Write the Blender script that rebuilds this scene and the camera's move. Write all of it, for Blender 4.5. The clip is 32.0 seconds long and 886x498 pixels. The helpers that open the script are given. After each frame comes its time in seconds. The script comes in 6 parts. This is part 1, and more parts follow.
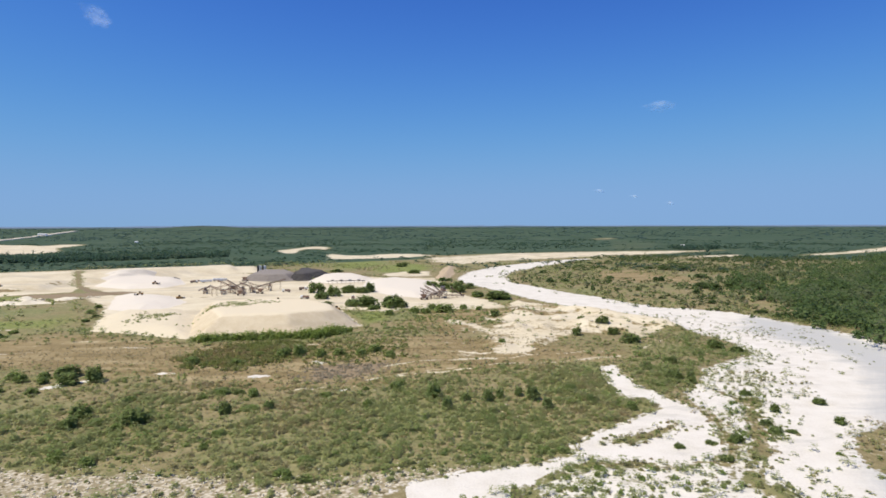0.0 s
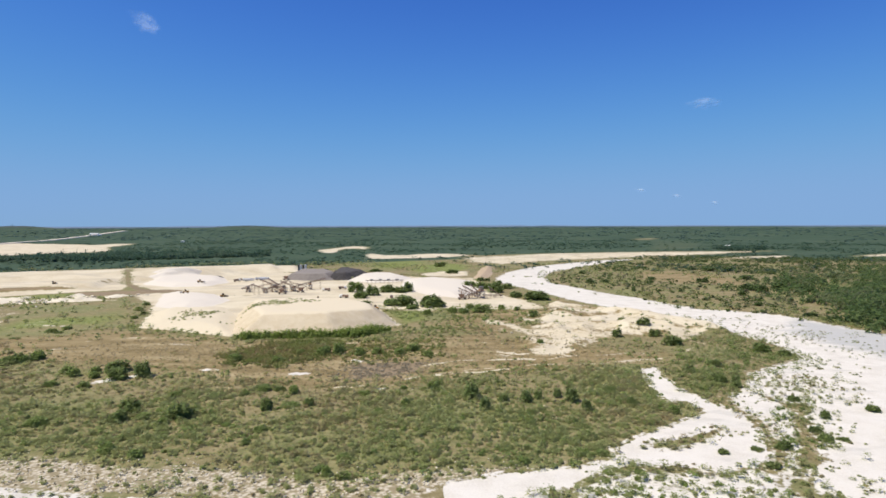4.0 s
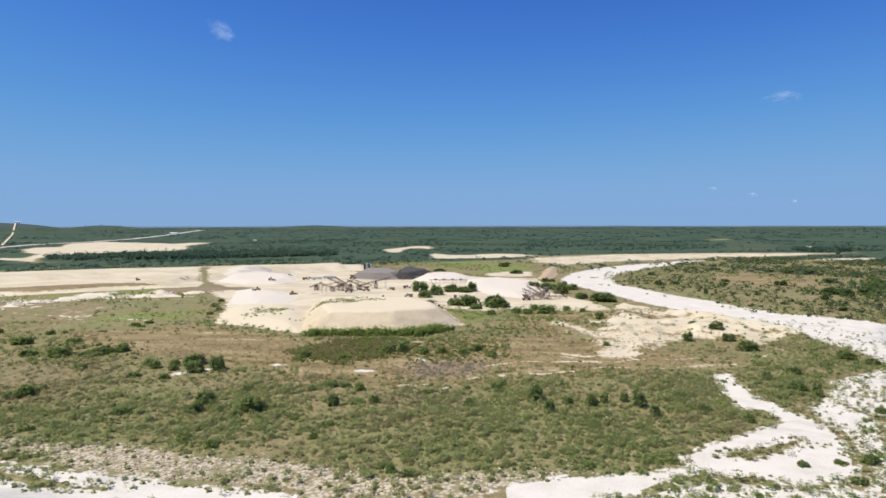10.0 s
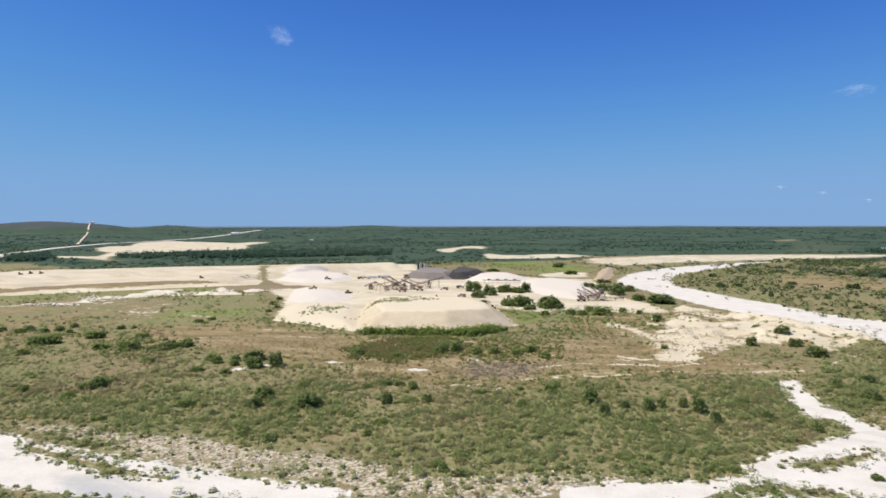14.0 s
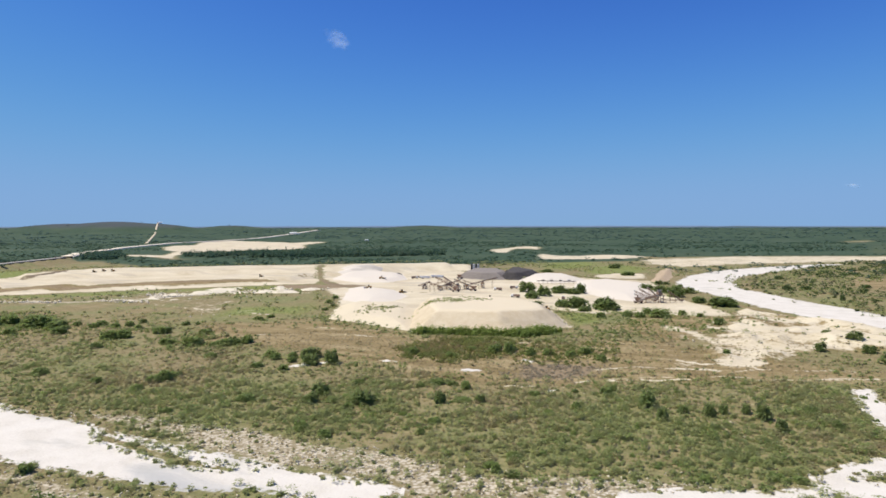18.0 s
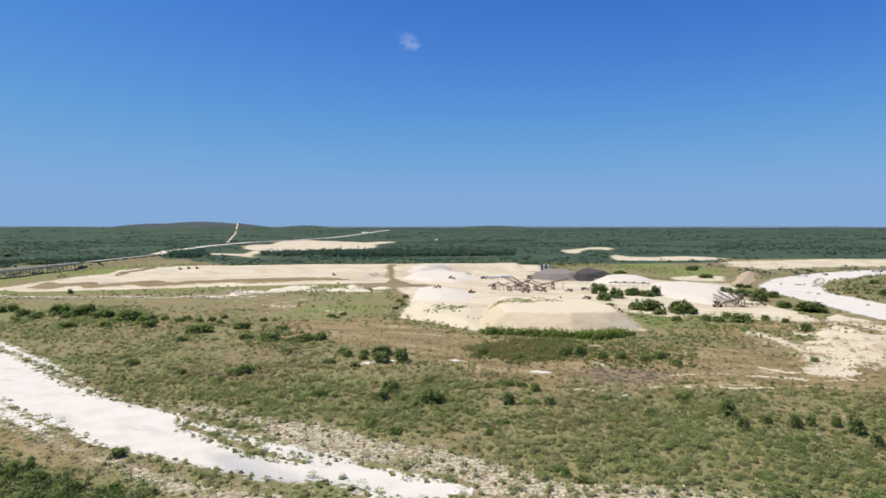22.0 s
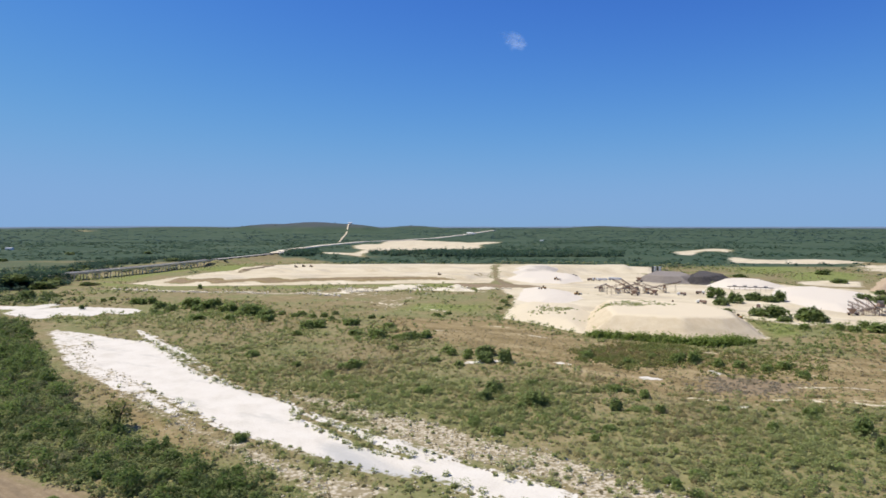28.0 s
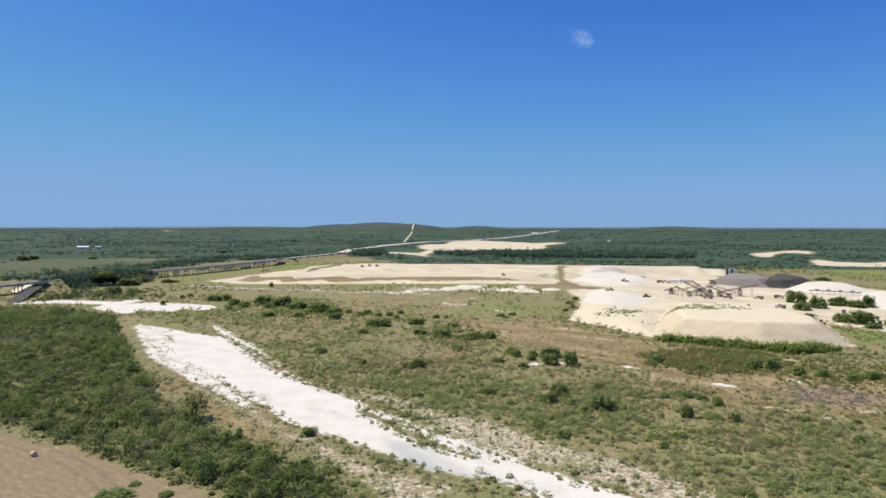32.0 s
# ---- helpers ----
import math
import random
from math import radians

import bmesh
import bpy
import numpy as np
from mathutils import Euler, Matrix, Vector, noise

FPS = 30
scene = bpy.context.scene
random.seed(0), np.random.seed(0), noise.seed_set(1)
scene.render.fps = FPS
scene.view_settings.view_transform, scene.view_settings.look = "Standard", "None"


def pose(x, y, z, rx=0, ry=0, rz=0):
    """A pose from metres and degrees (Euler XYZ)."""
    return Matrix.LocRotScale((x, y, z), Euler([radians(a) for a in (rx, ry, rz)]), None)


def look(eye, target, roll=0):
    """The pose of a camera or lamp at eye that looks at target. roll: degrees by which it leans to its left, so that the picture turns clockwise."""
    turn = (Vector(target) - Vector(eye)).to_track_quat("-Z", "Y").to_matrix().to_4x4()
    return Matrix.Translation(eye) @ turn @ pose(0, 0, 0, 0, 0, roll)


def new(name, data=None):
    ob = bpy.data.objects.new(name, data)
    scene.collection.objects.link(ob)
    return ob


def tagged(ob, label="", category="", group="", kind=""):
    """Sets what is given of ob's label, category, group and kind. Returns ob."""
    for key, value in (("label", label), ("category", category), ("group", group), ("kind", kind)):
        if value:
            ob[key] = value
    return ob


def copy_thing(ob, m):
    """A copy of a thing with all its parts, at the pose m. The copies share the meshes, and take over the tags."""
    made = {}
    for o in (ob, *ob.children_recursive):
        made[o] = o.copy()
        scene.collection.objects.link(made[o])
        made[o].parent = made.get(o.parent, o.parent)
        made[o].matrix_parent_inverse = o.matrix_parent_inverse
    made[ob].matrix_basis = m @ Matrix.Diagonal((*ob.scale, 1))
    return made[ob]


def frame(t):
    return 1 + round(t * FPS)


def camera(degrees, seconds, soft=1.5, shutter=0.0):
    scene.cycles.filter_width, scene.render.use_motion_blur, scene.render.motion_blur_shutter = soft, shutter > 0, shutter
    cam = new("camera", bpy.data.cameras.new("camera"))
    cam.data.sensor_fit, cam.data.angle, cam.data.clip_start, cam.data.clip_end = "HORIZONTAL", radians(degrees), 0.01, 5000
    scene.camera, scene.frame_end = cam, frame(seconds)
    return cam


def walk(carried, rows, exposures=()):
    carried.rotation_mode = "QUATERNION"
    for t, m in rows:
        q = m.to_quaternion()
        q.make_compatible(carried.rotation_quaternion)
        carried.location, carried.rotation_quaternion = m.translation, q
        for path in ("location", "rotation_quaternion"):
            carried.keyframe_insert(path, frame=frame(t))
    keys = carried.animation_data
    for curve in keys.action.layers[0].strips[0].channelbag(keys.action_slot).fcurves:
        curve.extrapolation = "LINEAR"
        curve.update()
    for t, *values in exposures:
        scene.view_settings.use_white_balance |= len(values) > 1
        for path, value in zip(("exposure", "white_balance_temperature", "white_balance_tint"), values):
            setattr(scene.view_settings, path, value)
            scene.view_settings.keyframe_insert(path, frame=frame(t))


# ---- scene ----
# A gravel pit by a dry white riverbed, seen from a drone that hovers 55 m up and turns to its left.
import functools
import itertools

HEIGHT = 55.0
cam = camera(70.91, 32.0, soft=1.6)
TURN = [
    (0, -0.000, -2.233, 0.151), (0.5, 0.382, -2.231, 0.158), (1, 0.835, -2.231, 0.161), (1.5, 1.281, -2.233, 0.155),
    (2, 1.774, -2.232, 0.144), (2.5, 2.259, -2.234, 0.136), (3, 2.716, -2.236, 0.136), (3.5, 3.098, -2.233, 0.139),
    (5.5, 4.923, -2.231, 0.138), (6, 5.413, -2.231, 0.131), (6.5, 6.032, -2.235, 0.120), (7, 6.685, -2.237, 0.112),
    (7.5, 7.184, -2.242, 0.106), (8, 7.609, -2.245, 0.103), (8.5, 8.004, -2.242, 0.101), (9, 8.387, -2.235, 0.100),
    (9.5, 8.892, -2.227, 0.100), (10, 9.401, -2.226, 0.102), (10.5, 9.883, -2.231, 0.101), (11, 10.414, -2.233, 0.100),
    (11.5, 11.093, -2.231, 0.098), (12, 11.795, -2.227, 0.094), (12.5, 12.487, -2.232, 0.092), (13, 13.138, -2.233, 0.093),
    (13.5, 13.738, -2.225, 0.093), (14, 14.313, -2.216, 0.091), (14.5, 14.909, -2.209, 0.091), (16.5, 17.339, -2.204, 0.095),
    (17, 17.966, -2.198, 0.098), (17.5, 18.613, -2.196, 0.094), (18, 19.245, -2.192, 0.089), (18.5, 19.989, -2.190, 0.081),
    (19, 20.878, -2.190, 0.073), (19.5, 21.778, -2.184, 0.062), (20, 22.612, -2.182, 0.050), (20.5, 23.429, -2.180, 0.040),
    (21, 24.130, -2.182, 0.035), (21.5, 24.863, -2.180, 0.029), (22, 25.643, -2.175, 0.019), (22.5, 26.560, -2.174, 0.007),
    (23, 27.505, -2.171, -0.002), (23.5, 28.425, -2.164, -0.005), (24, 29.230, -2.153, -0.003), (24.5, 29.886, -2.144, 0.002),
    (25, 30.515, -2.150, 0.008), (25.5, 31.148, -2.148, 0.010), (27.5, 34.459, -2.148, 0.007), (28, 35.262, -2.145, -0.001),
    (28.5, 35.992, -2.141, -0.014), (29, 36.697, -2.140, -0.026), (29.5, 37.420, -2.138, -0.037), (30, 38.140, -2.134, -0.044),
    (30.5, 38.940, -2.133, -0.046), (31, 39.853, -2.132, -0.048), (31.5, 40.639, -2.129, -0.048), (32, 41.186, -2.121, -0.044),
]
walk(cam, [(t, pose(0, 0, HEIGHT, 90 + tilt, lean, yaw)) for t, yaw, tilt, lean in TURN])
scene.view_settings.exposure = 0.0

# ---- sky, sun ----
SUN_AZ, SUN_EL = 118.0, 63.0          # degrees to the left of the first view, and up
world = bpy.data.worlds.new("sky")
scene.world = world
world.use_nodes = True
wn = world.node_tree.nodes
sky = wn.new("ShaderNodeTexSky")
sky.sky_type, sky.sun_disc = "NISHITA", False
sky.sun_elevation, sky.sun_rotation = radians(SUN_EL), radians(-SUN_AZ)
sky.altitude, sky.air_density, sky.dust_density, sky.ozone_density = 300, 1.0, 0.0, 1.0
wn["Background"].inputs["Strength"].default_value = 0.10
# clear deep-blue air: each channel of the sky's light levels off towards the bright horizon, as a camera sees it
apart, together = wn.new("ShaderNodeSeparateColor"), wn.new("ShaderNodeCombineColor")
world.node_tree.links.new(sky.outputs[0], apart.inputs[0])
for k, (most, knee, gamma) in enumerate(((2.35, 3.55, 1.8), (4.1, 3.54, 1.93), (7.0, 3.3, 2.2))):
    value = apart.outputs[k]
    for op, other in (("DIVIDE", knee), ("POWER", gamma), ("MULTIPLY", -1.0), ("EXPONENT", None), ("MULTIPLY_ADD", -most)):
        node = wn.new("ShaderNodeMath")
        node.operation = op
        world.node_tree.links.new(value, node.inputs[0])
        if other is not None:
            node.inputs[1].default_value = other
        node.inputs[2].default_value = most
        value = node.outputs[0]
    world.node_tree.links.new(value, together.inputs[k])
world.node_tree.links.new(together.outputs[0], wn["Background"].inputs["Color"])

sun = new("sun", bpy.data.lights.new("sun", "SUN"))
sun.data.energy, sun.data.angle, sun.data.color = 5.0, radians(0.53), (1.0, 0.925, 0.74)
sun_from = Vector((-math.sin(radians(SUN_AZ)) * math.cos(radians(SUN_EL)), math.cos(radians(SUN_AZ)) * math.cos(radians(SUN_EL)), math.sin(radians(SUN_EL))))
sun.matrix_world = look(sun_from * 300, (0, 0, 0))

# ---- the plan, in metres: x to the right and y ahead of the first view ----
def ring(text):
    return np.array([[float(c) for c in p.split(",")] for p in text.split()])

river_main = ring("255,1014 190,968 118,886 63,805 30,719 14,636 17,592 33,549 49,507 65,456 83,420 99,395 113,380 125,366 125,337 128,309 134,289 130,261 114,247 99,233 89,212 91,197 99,195 88,169 82,152 74,143 68,132 71,125 72,118 94,111 152,148 220,236 203,284 203,311 199,328 191,351 183,381 166,399 143,408 132,432 118,469 99,501 83,547 65,591 65,656 79,718 121,803 176,896")
creek = ring("61,238 68,244 66,228 67,208 71,198 73,188 76,183 76,176 73,166 72,158 68,148 63,143 57,141 52,136 51,137 51,140 41,142 33,143 29,140 22,133 16,128 -0,118 -16,116 -17,123 -5,132 5,137 22,141 30,146 32,150 32,154 35,156 41,163 53,173 61,181 66,185 63,196 58,194 57,204 58,220")
pool = ring("-454,160 -461,171 -453,187 -448,199 -426,209 -402,218 -388,214 -382,200 -399,196 -392,183 -410,178 -405,161 -417,159 -441,157")
pool_tail = ring("-524,132 -522,144 -512,159 -492,172 -473,182 -479,198 -467,200 -453,177 -470,165 -494,152 -512,129")
left_river = ring("-325,152 -302,156 -280,159 -251,151 -225,144 -195,135 -175,131 -151,129 -135,125 -114,123 -90,121 -76,119 -61,119 -45,117 -58,107 -68,107 -79,108 -90,103 -104,101 -116,102 -131,102 -148,102 -166,106 -192,110 -229,117 -252,118")
thread = ring("-320,174 -298,169 -246,155 -222,145 -206,141 -205,138 -234,148 -290,161")
bar_creek = ring("42,157 48,160 58,167 65,172 66,169 61,162 54,157 46,153 41,153")
bar_left = ring("-145,125 -133,123 -115,120 -102,117 -86,116 -91,113 -104,112 -124,117 -135,119")
bar_upper = ring("-257,153 -231,146 -201,137 -175,131 -189,131 -214,137 -237,143")
speckle_right = ring("100,237 118,249 125,242 120,212 109,196 99,198 87,201")
speckle_east = ring("112,387 161,379 180,319 165,284 136,289 125,329")
wash = ring("-380,152 -325,153 -271,129 -239,121 -191,108 -160,105 -138,99 -142,91 -166,92 -202,98 -256,109 -313,126")
stony_near = ring("-145,99 -133,101 -118,100 -100,98 -84,102 -73,104 -65,104 -47,101 -76,75 -100,85 -126,89 -143,90")
stony_strip = ring("-180,136 -157,138 -141,143 -123,140 -107,139 -90,136 -70,139 -56,138 -44,137 -36,132 -24,127 -43,111 -56,119 -70,121 -85,121 -105,124 -129,127 -153,130")
stony_strip_east = ring("-133,139 -103,143 -88,139 -74,138 -61,136 -48,135 -37,133 -28,135 -21,138 -11,140 2,142 11,144 21,147 30,149 30,146 21,140 11,137 2,132 -10,124 -20,118 -86,118 -116,122")
stony_nook = ring("103,247 93,205 93,185 79,152 68,132 56,118 62,138 71,152 76,175 74,198 90,220")
dry_band = ring("-246,287 -213,297 -176,313 -117,287 -44,290 -7,311 18,298 54,273 83,263 61,243 25,234 -5,228 -28,210 -53,205 -77,206 -120,224 -169,236 -206,241")
dry_west = ring("-453,272 -401,366 -193,333 -117,299 -102,244 -170,242 -210,238 -263,215 -342,201")
dry_pit = ring("-9,411 28,410 64,424 39,372 19,322 4,298 -7,314 -29,341")
cream_rock = ring("49,450 66,436 98,390 126,348 122,329 98,309 77,306 61,297 44,273 25,264 13,287 20,331 33,381 39,424")
rubble = ring("-471,346 -417,409 -340,448 -281,486 -251,452 -269,383 -271,337 -206,328 -221,302 -263,298 -309,338 -375,342 -423,322")
green_pan = ring("-266,309 -274,350 -259,365 -240,370 -240,411 -206,355 -201,324 -223,322 -241,307 -252,296")
green_field = ring("-67,396 -34,398 -27,359 -44,336")
green_far = ring("-88,820 -56,884 -21,851 -17,753 -46,723 -75,716 -87,779")
yard = ring("-184,325 -221,407 -274,474 -333,558 -337,602 -356,669 -295,714 -214,703 -166,598 -126,615 -117,699 -87,660 -49,645 -8,644 7,503 31,453 43,410 24,405 2,405 -28,406 -34,395 -68,404 -45,337 -118,297 -153,313")
pit_far = ring("-1181,1243 -1241,1352 -1206,1383 -1461,1717 -1478,1833 -1321,1796 -1108,1713 -1070,1870 -1001,1725 -950,1529 -779,1271 -821,1189 -876,1120 -888,1030 -860,942 -761,824 -832,855 -902,858 -945,903 -876,932 -962,1047 -1061,1123")
pit_mid = ring("-355,1325 -350,1455 -339,1605 -285,1559 -254,1387 -307,1415 -276,1176 -317,1200")
pit_east = ring("-223,1165 -211,1211 -173,1119 -100,1188 -52,1172 -15,1114 -47,1063 -111,1012 -155,998 -190,994")
pit_long = ring("-37,1047 127,1205 319,1271 556,1312 677,1365 440,1164 263,1050 98,928 28,852 -29,919")
stream_far = ring("379,1026 447,1078 533,1114 500,1056 424,1024")
stream_right = ring("629,1089 696,1149 765,1192 1028,1442 1271,1673 1325,1860 1467,1931 1090,1369 899,1262 746,1146 658,1087")
forest_open = ring("209,504 249,592 302,632 376,695 449,772 595,996 640,900 470,700 330,540 236,438 220,461")
forest_right = ring("198,277 215,315 222,348 226,388 236,438 330,540 470,700 640,900 862,1209 1300,1150 492,484 249,268")
meadow_right = ring("69,655 120,752 224,832 276,728 254,586 217,436 214,369 209,319 195,347 182,386 148,410 119,473 88,547")
thicket = ring("-553,67 -497,117 -471,139 -431,150 -398,152 -314,125 -243,101 -189,88 -167,85 -152,85 -133,85 -112,83 -98,83 -79,80 -111,51 -114,62 -126,62 -139,59 -150,56 -168,54 -186,51 -243,29")
dirt_field = ring("-248,17 -198,46 -181,49 -168,53 -157,55 -146,56 -138,59 -125,61 -114,62 -100,62 -150,10")
farm_field = ring("-1354,100 -1218,288 -1211,395 -976,484 -819,464 -777,349 -744,259 -742,175 -766,56")
wood_belt = ring("-2767,341 -2419,574 -1392,790 -899,763 -580,612 -475,675 -247,836 -24,995 -35,1457 -383,1294 -767,1089 -732,801 -999,879 -1720,1175 -2906,690")
wet_left = ring("-110,108 -101,110 -90,106 -81,107 -75,107 -75,103 -84,103 -94,101 -103,101")
wet_right = ring("182,365 199,323 191,266 177,237 159,221 167,255 167,279 161,296 157,320")
wet_low = ring("170,246 170,228 105,131 89,123 90,131 117,164")
brown_bar = ring("104,159 124,172 131,164 110,138 96,133 95,141")
scrub_stain = ring("-53,241 -37,248 -21,248 -22,232 -33,219 -48,217")
thorn_dark = ring("-111,262 -103,281 -81,299 -67,288 -62,252 -71,239 -87,232 -102,239")
green_zone = ring("-63,194 -41,208 -6,222 20,238 12,141 -2,142 -16,140 -26,146 -44,146 -65,145 -82,185")
green_creek = ring("9,236 61,249 57,220 58,192 57,179 41,162 31,153 31,144 5,137")
brown_zone = ring("-204,203 -151,216 -89,230 -75,196 -111,180 -155,186 -163,163")
speckle_bar = ring("126,272 133,252 131,222 114,199 100,193 96,202 99,226 113,252")
speckle_low = ring("23,132 33,142 40,141 50,140 51,135 50,129 20,121")
speckle_foot = ring("77,133 83,137 86,131 86,126 84,121 69,121")
speckle_rim = ring("112,167 122,169 96,133 96,137 98,148")
bar_mid = ring("91,212 94,193 100,188 91,165 83,155 76,145 70,136 65,139 69,152 74,173 79,191")
dots_upper = ring("162,350 181,317 181,283 165,238 155,226 160,251 142,238 151,283 147,317")
bar_green = ring("112,329 130,317 136,296 134,272 134,256 114,238 114,252 93,219 86,209 76,202 73,223 64,223 71,248 87,267 100,297")
plant_scrub = ring("-48,316 -38,385 -20,416 1,430 21,412 15,367 -2,350 7,319 14,303 -3,306 -23,305 -44,299")
shrubland = ring("179,913 345,1089 515,1080 579,997 443,772 371,695 309,647 265,648 263,736 210,759 135,685")
wash_head = ring("-370,147 -329,157 -300,147 -244,126 -183,110 -157,103 -157,96 -184,100 -218,104 -262,110")
yellow_grass = ring("-262,117 -212,109 -151,94 -130,90 -121,83 -143,86 -171,88 -210,100")
tree_row_west = ring("-1034,886 -1008,923 -975,927 -836,795 -847,766 -878,752")
plat_mid_track = ring("-560,313 -578,350 -563,370 -529,327")
plat_back = ring("-748,641 -541,613 -393,696 -244,776 -230,732 -360,638 -478,542 -571,489")
rock_row = ring("-371,347 -393,379 -386,390 -378,404 -358,406 -333,369 -345,349")
streak_pan = ring("-317,339 -304,388 -273,422 -264,461 -236,413 -242,374 -262,370 -256,327 -234,292 -251,280 -278,304")
white_pan = ring("-67,697 -46,730 -18,730 -16,667 -39,660 -59,664")
green_mid = ring("-169,887 -134,985 -74,944 -64,865 -87,791 -114,765 -149,779")
verge = ring("-645,304 -579,311 -475,358 -316,508 -288,476 -369,409 -436,346 -582,274")
under_bridge = ring("-645,304 -697,374 -721,455 -749,530 -748,595 -597,450 -687,442 -651,374 -593,318")
far_dark = ring("525,1425 711,1794 892,2122 913,2054 676,1494 517,1229 478,1231")
strip_a = ring("554,2347 689,2461 623,2222 511,2162")
strip_b = ring("864,1909 926,1960 791,1674 756,1656")
strip_c = ring("1645,2585 1895,2660 1759,2469 1504,2363")
strip_d = ring("-3884,1744 -3918,1867 -3431,1638 -3411,1538")
green_patch = ring("520,2094 711,2250 716,1923 531,1425 384,1297 317,1367")
cream_scarp = ring("-4,365 14,361 27,331 33,293 36,269 27,268 23,280 21,302 11,332 -2,351")
cream_edge = ring("13,358 45,371 88,375 106,330 120,327 115,319 96,297 90,319 70,332 43,350")
dry_gold = ring("-22,287 6,301 32,281 47,278 43,254 21,252 -3,248 -19,252")
platform = ring("-583,309 -532,313 -477,363 -421,413 -357,470 -307,514 -321,567 -292,622 -214,724 -241,815 -473,671 -636,560 -647,442")
platform_top = ring("-568,417 -499,490 -424,557 -371,592 -216,731 -241,815 -473,671 -636,560 -623,458")
heap_front = ring("-119,295 -97,298 -73,302 -54,320 -45,338 -60,383 -87,424 -134,440 -161,417 -144,353 -127,308")
heap_west = ring("-183,323 -152,311 -123,297 -127,316 -144,364 -172,406 -186,395 -206,396 -206,376")
heap_mid = ring("-221,407 -195,393 -182,411 -184,445 -214,484 -249,501 -256,485")
heap_pale = ring("-315,558 -276,537 -246,546 -241,582 -270,638 -325,668 -344,640")
heap_grey = ring("-202,617 -173,604 -147,609 -147,648 -167,693 -211,695")
heap_black = ring("-157,615 -135,609 -121,634 -118,669 -145,708 -172,701")
heap_cone = ring("-131,602 -103,584 -79,601 -69,632 -89,675 -121,684 -137,655")
heap_east = ring("-70,532 -37,480 -17,465 0,512 -8,605 -49,645 -76,619")
heap_dark_small = ring("-284,613 -288,632 -281,644 -275,647 -267,629")
heap_brown = ring("-8,639 -1,767 8,836 17,804 13,696 8,648 -1,627")
hedge = ring("-117,291 -96,295 -72,299 -65,298 -61,299 -48,318 -54,321 -73,304 -97,300 -118,297")
plat_fore = ring("-551,289 -470,358 -352,463 -302,511 -284,491 -334,439 -401,393 -454,333 -540,284")
weeds_a = ring("-176,348 -175,367 -148,366 -136,331 -146,324 -165,328")
weeds_b = ring("-146,359 -138,395 -124,419 -104,389 -122,368 -135,350")
reeds = ring("-64,266 -60,290 -39,291 -22,290 -20,260 -33,249 -50,244 -60,249")
ramp = ring("-392,656 -386,670 -332,574 -291,524 -247,497 -259,485 -300,511 -333,558")
dark_cut = ring("-579,420 -563,418 -568,447 -590,490 -615,507 -586,456 -575,429")
berm_face = ring("-595,422 -619,545 -468,664 -236,797 -220,745 -418,593 -560,493 -568,433")
grey_shelf = ring("-344,489 -299,506 -266,521 -239,510 -274,473 -308,463")
patch_a = ring("-139,206 -134,213 -127,219 -124,217 -129,211 -137,206")
patch_b = ring("-108,227 -105,231 -100,230 -101,227")
patch_c = ring("-74,222 -70,228 -62,227 -63,223 -69,220")
patch_d = ring("21,273 33,284 41,273 34,263 24,264")
river_bank = ring("37,529 53,478 69,433 90,401 109,377 129,357 118,345 96,380 66,415 45,464")
creek_south = ring("-9,109 9,124 22,136 33,144 48,143 68,148 68,132 71,117 49,103")
tree_row = ring("-848,945 -802,1025 -711,1099 -645,1143 -527,1171 -413,1192 -371,1069 -451,1002 -537,952 -685,876 -759,845")
bank_b = ring("-374,417 -347,456 -309,475 -268,472 -258,445 -287,431 -319,420 -350,393")
bank_c = ring("-206,328 -203,351 -204,376 -193,360 -189,330 -196,319")
road_belt = ring("-607,178 -588,200 -618,261 -705,305 -762,299 -744,259 -681,204")
hedgerow = ring("-720,170 -738,224 -772,326 -871,513 -899,763 -995,845 -1013,574 -894,362 -808,246 -766,181")
clump_w = ring("-389,224 -419,260 -396,280 -361,288 -300,251 -299,227 -327,215 -356,209")
clump_b = ring("-301,265 -272,276 -222,272 -172,246 -169,227 -214,226 -257,226")
clump_c = ring("86,272 114,315 136,296 124,267 93,222 77,211 70,222")
clump_d = ring("82,195 96,193 85,165 78,148 69,138 66,143 74,160")
clump_e = ring("7,117 21,128 33,139 46,135 64,141 67,130 69,117 50,106")
clump_f = ring("12,205 35,219 60,236 56,212 58,189 51,177 37,189 20,191")
clump_g = ring("-32,373 2,402 41,391 66,409 31,354 4,314 -23,298")
creek_side = ring("-533,140 -577,173 -576,205 -528,228 -498,221 -476,195 -503,171 -511,155")
meadow_dry = ring("179,741 233,739 255,622 241,569 194,582 159,632")
patch_f = ring("-39,200 -35,207 -30,210 -31,204 -35,198")
patch_g = ring("-55,249 -52,253 -46,249 -47,241")
cream_apron = ring("-5,347 19,381 36,372 15,289 23,261 53,268 92,291 107,297 87,268 59,252 26,246 3,248 -6,271 4,298")

# ---- arithmetic on the plan ----
def lattice(ix, iy, seed):
    h = np.sin(ix * 127.1 + iy * 311.7 + seed * 74.7) * 43758.5453
    return h - np.floor(h)

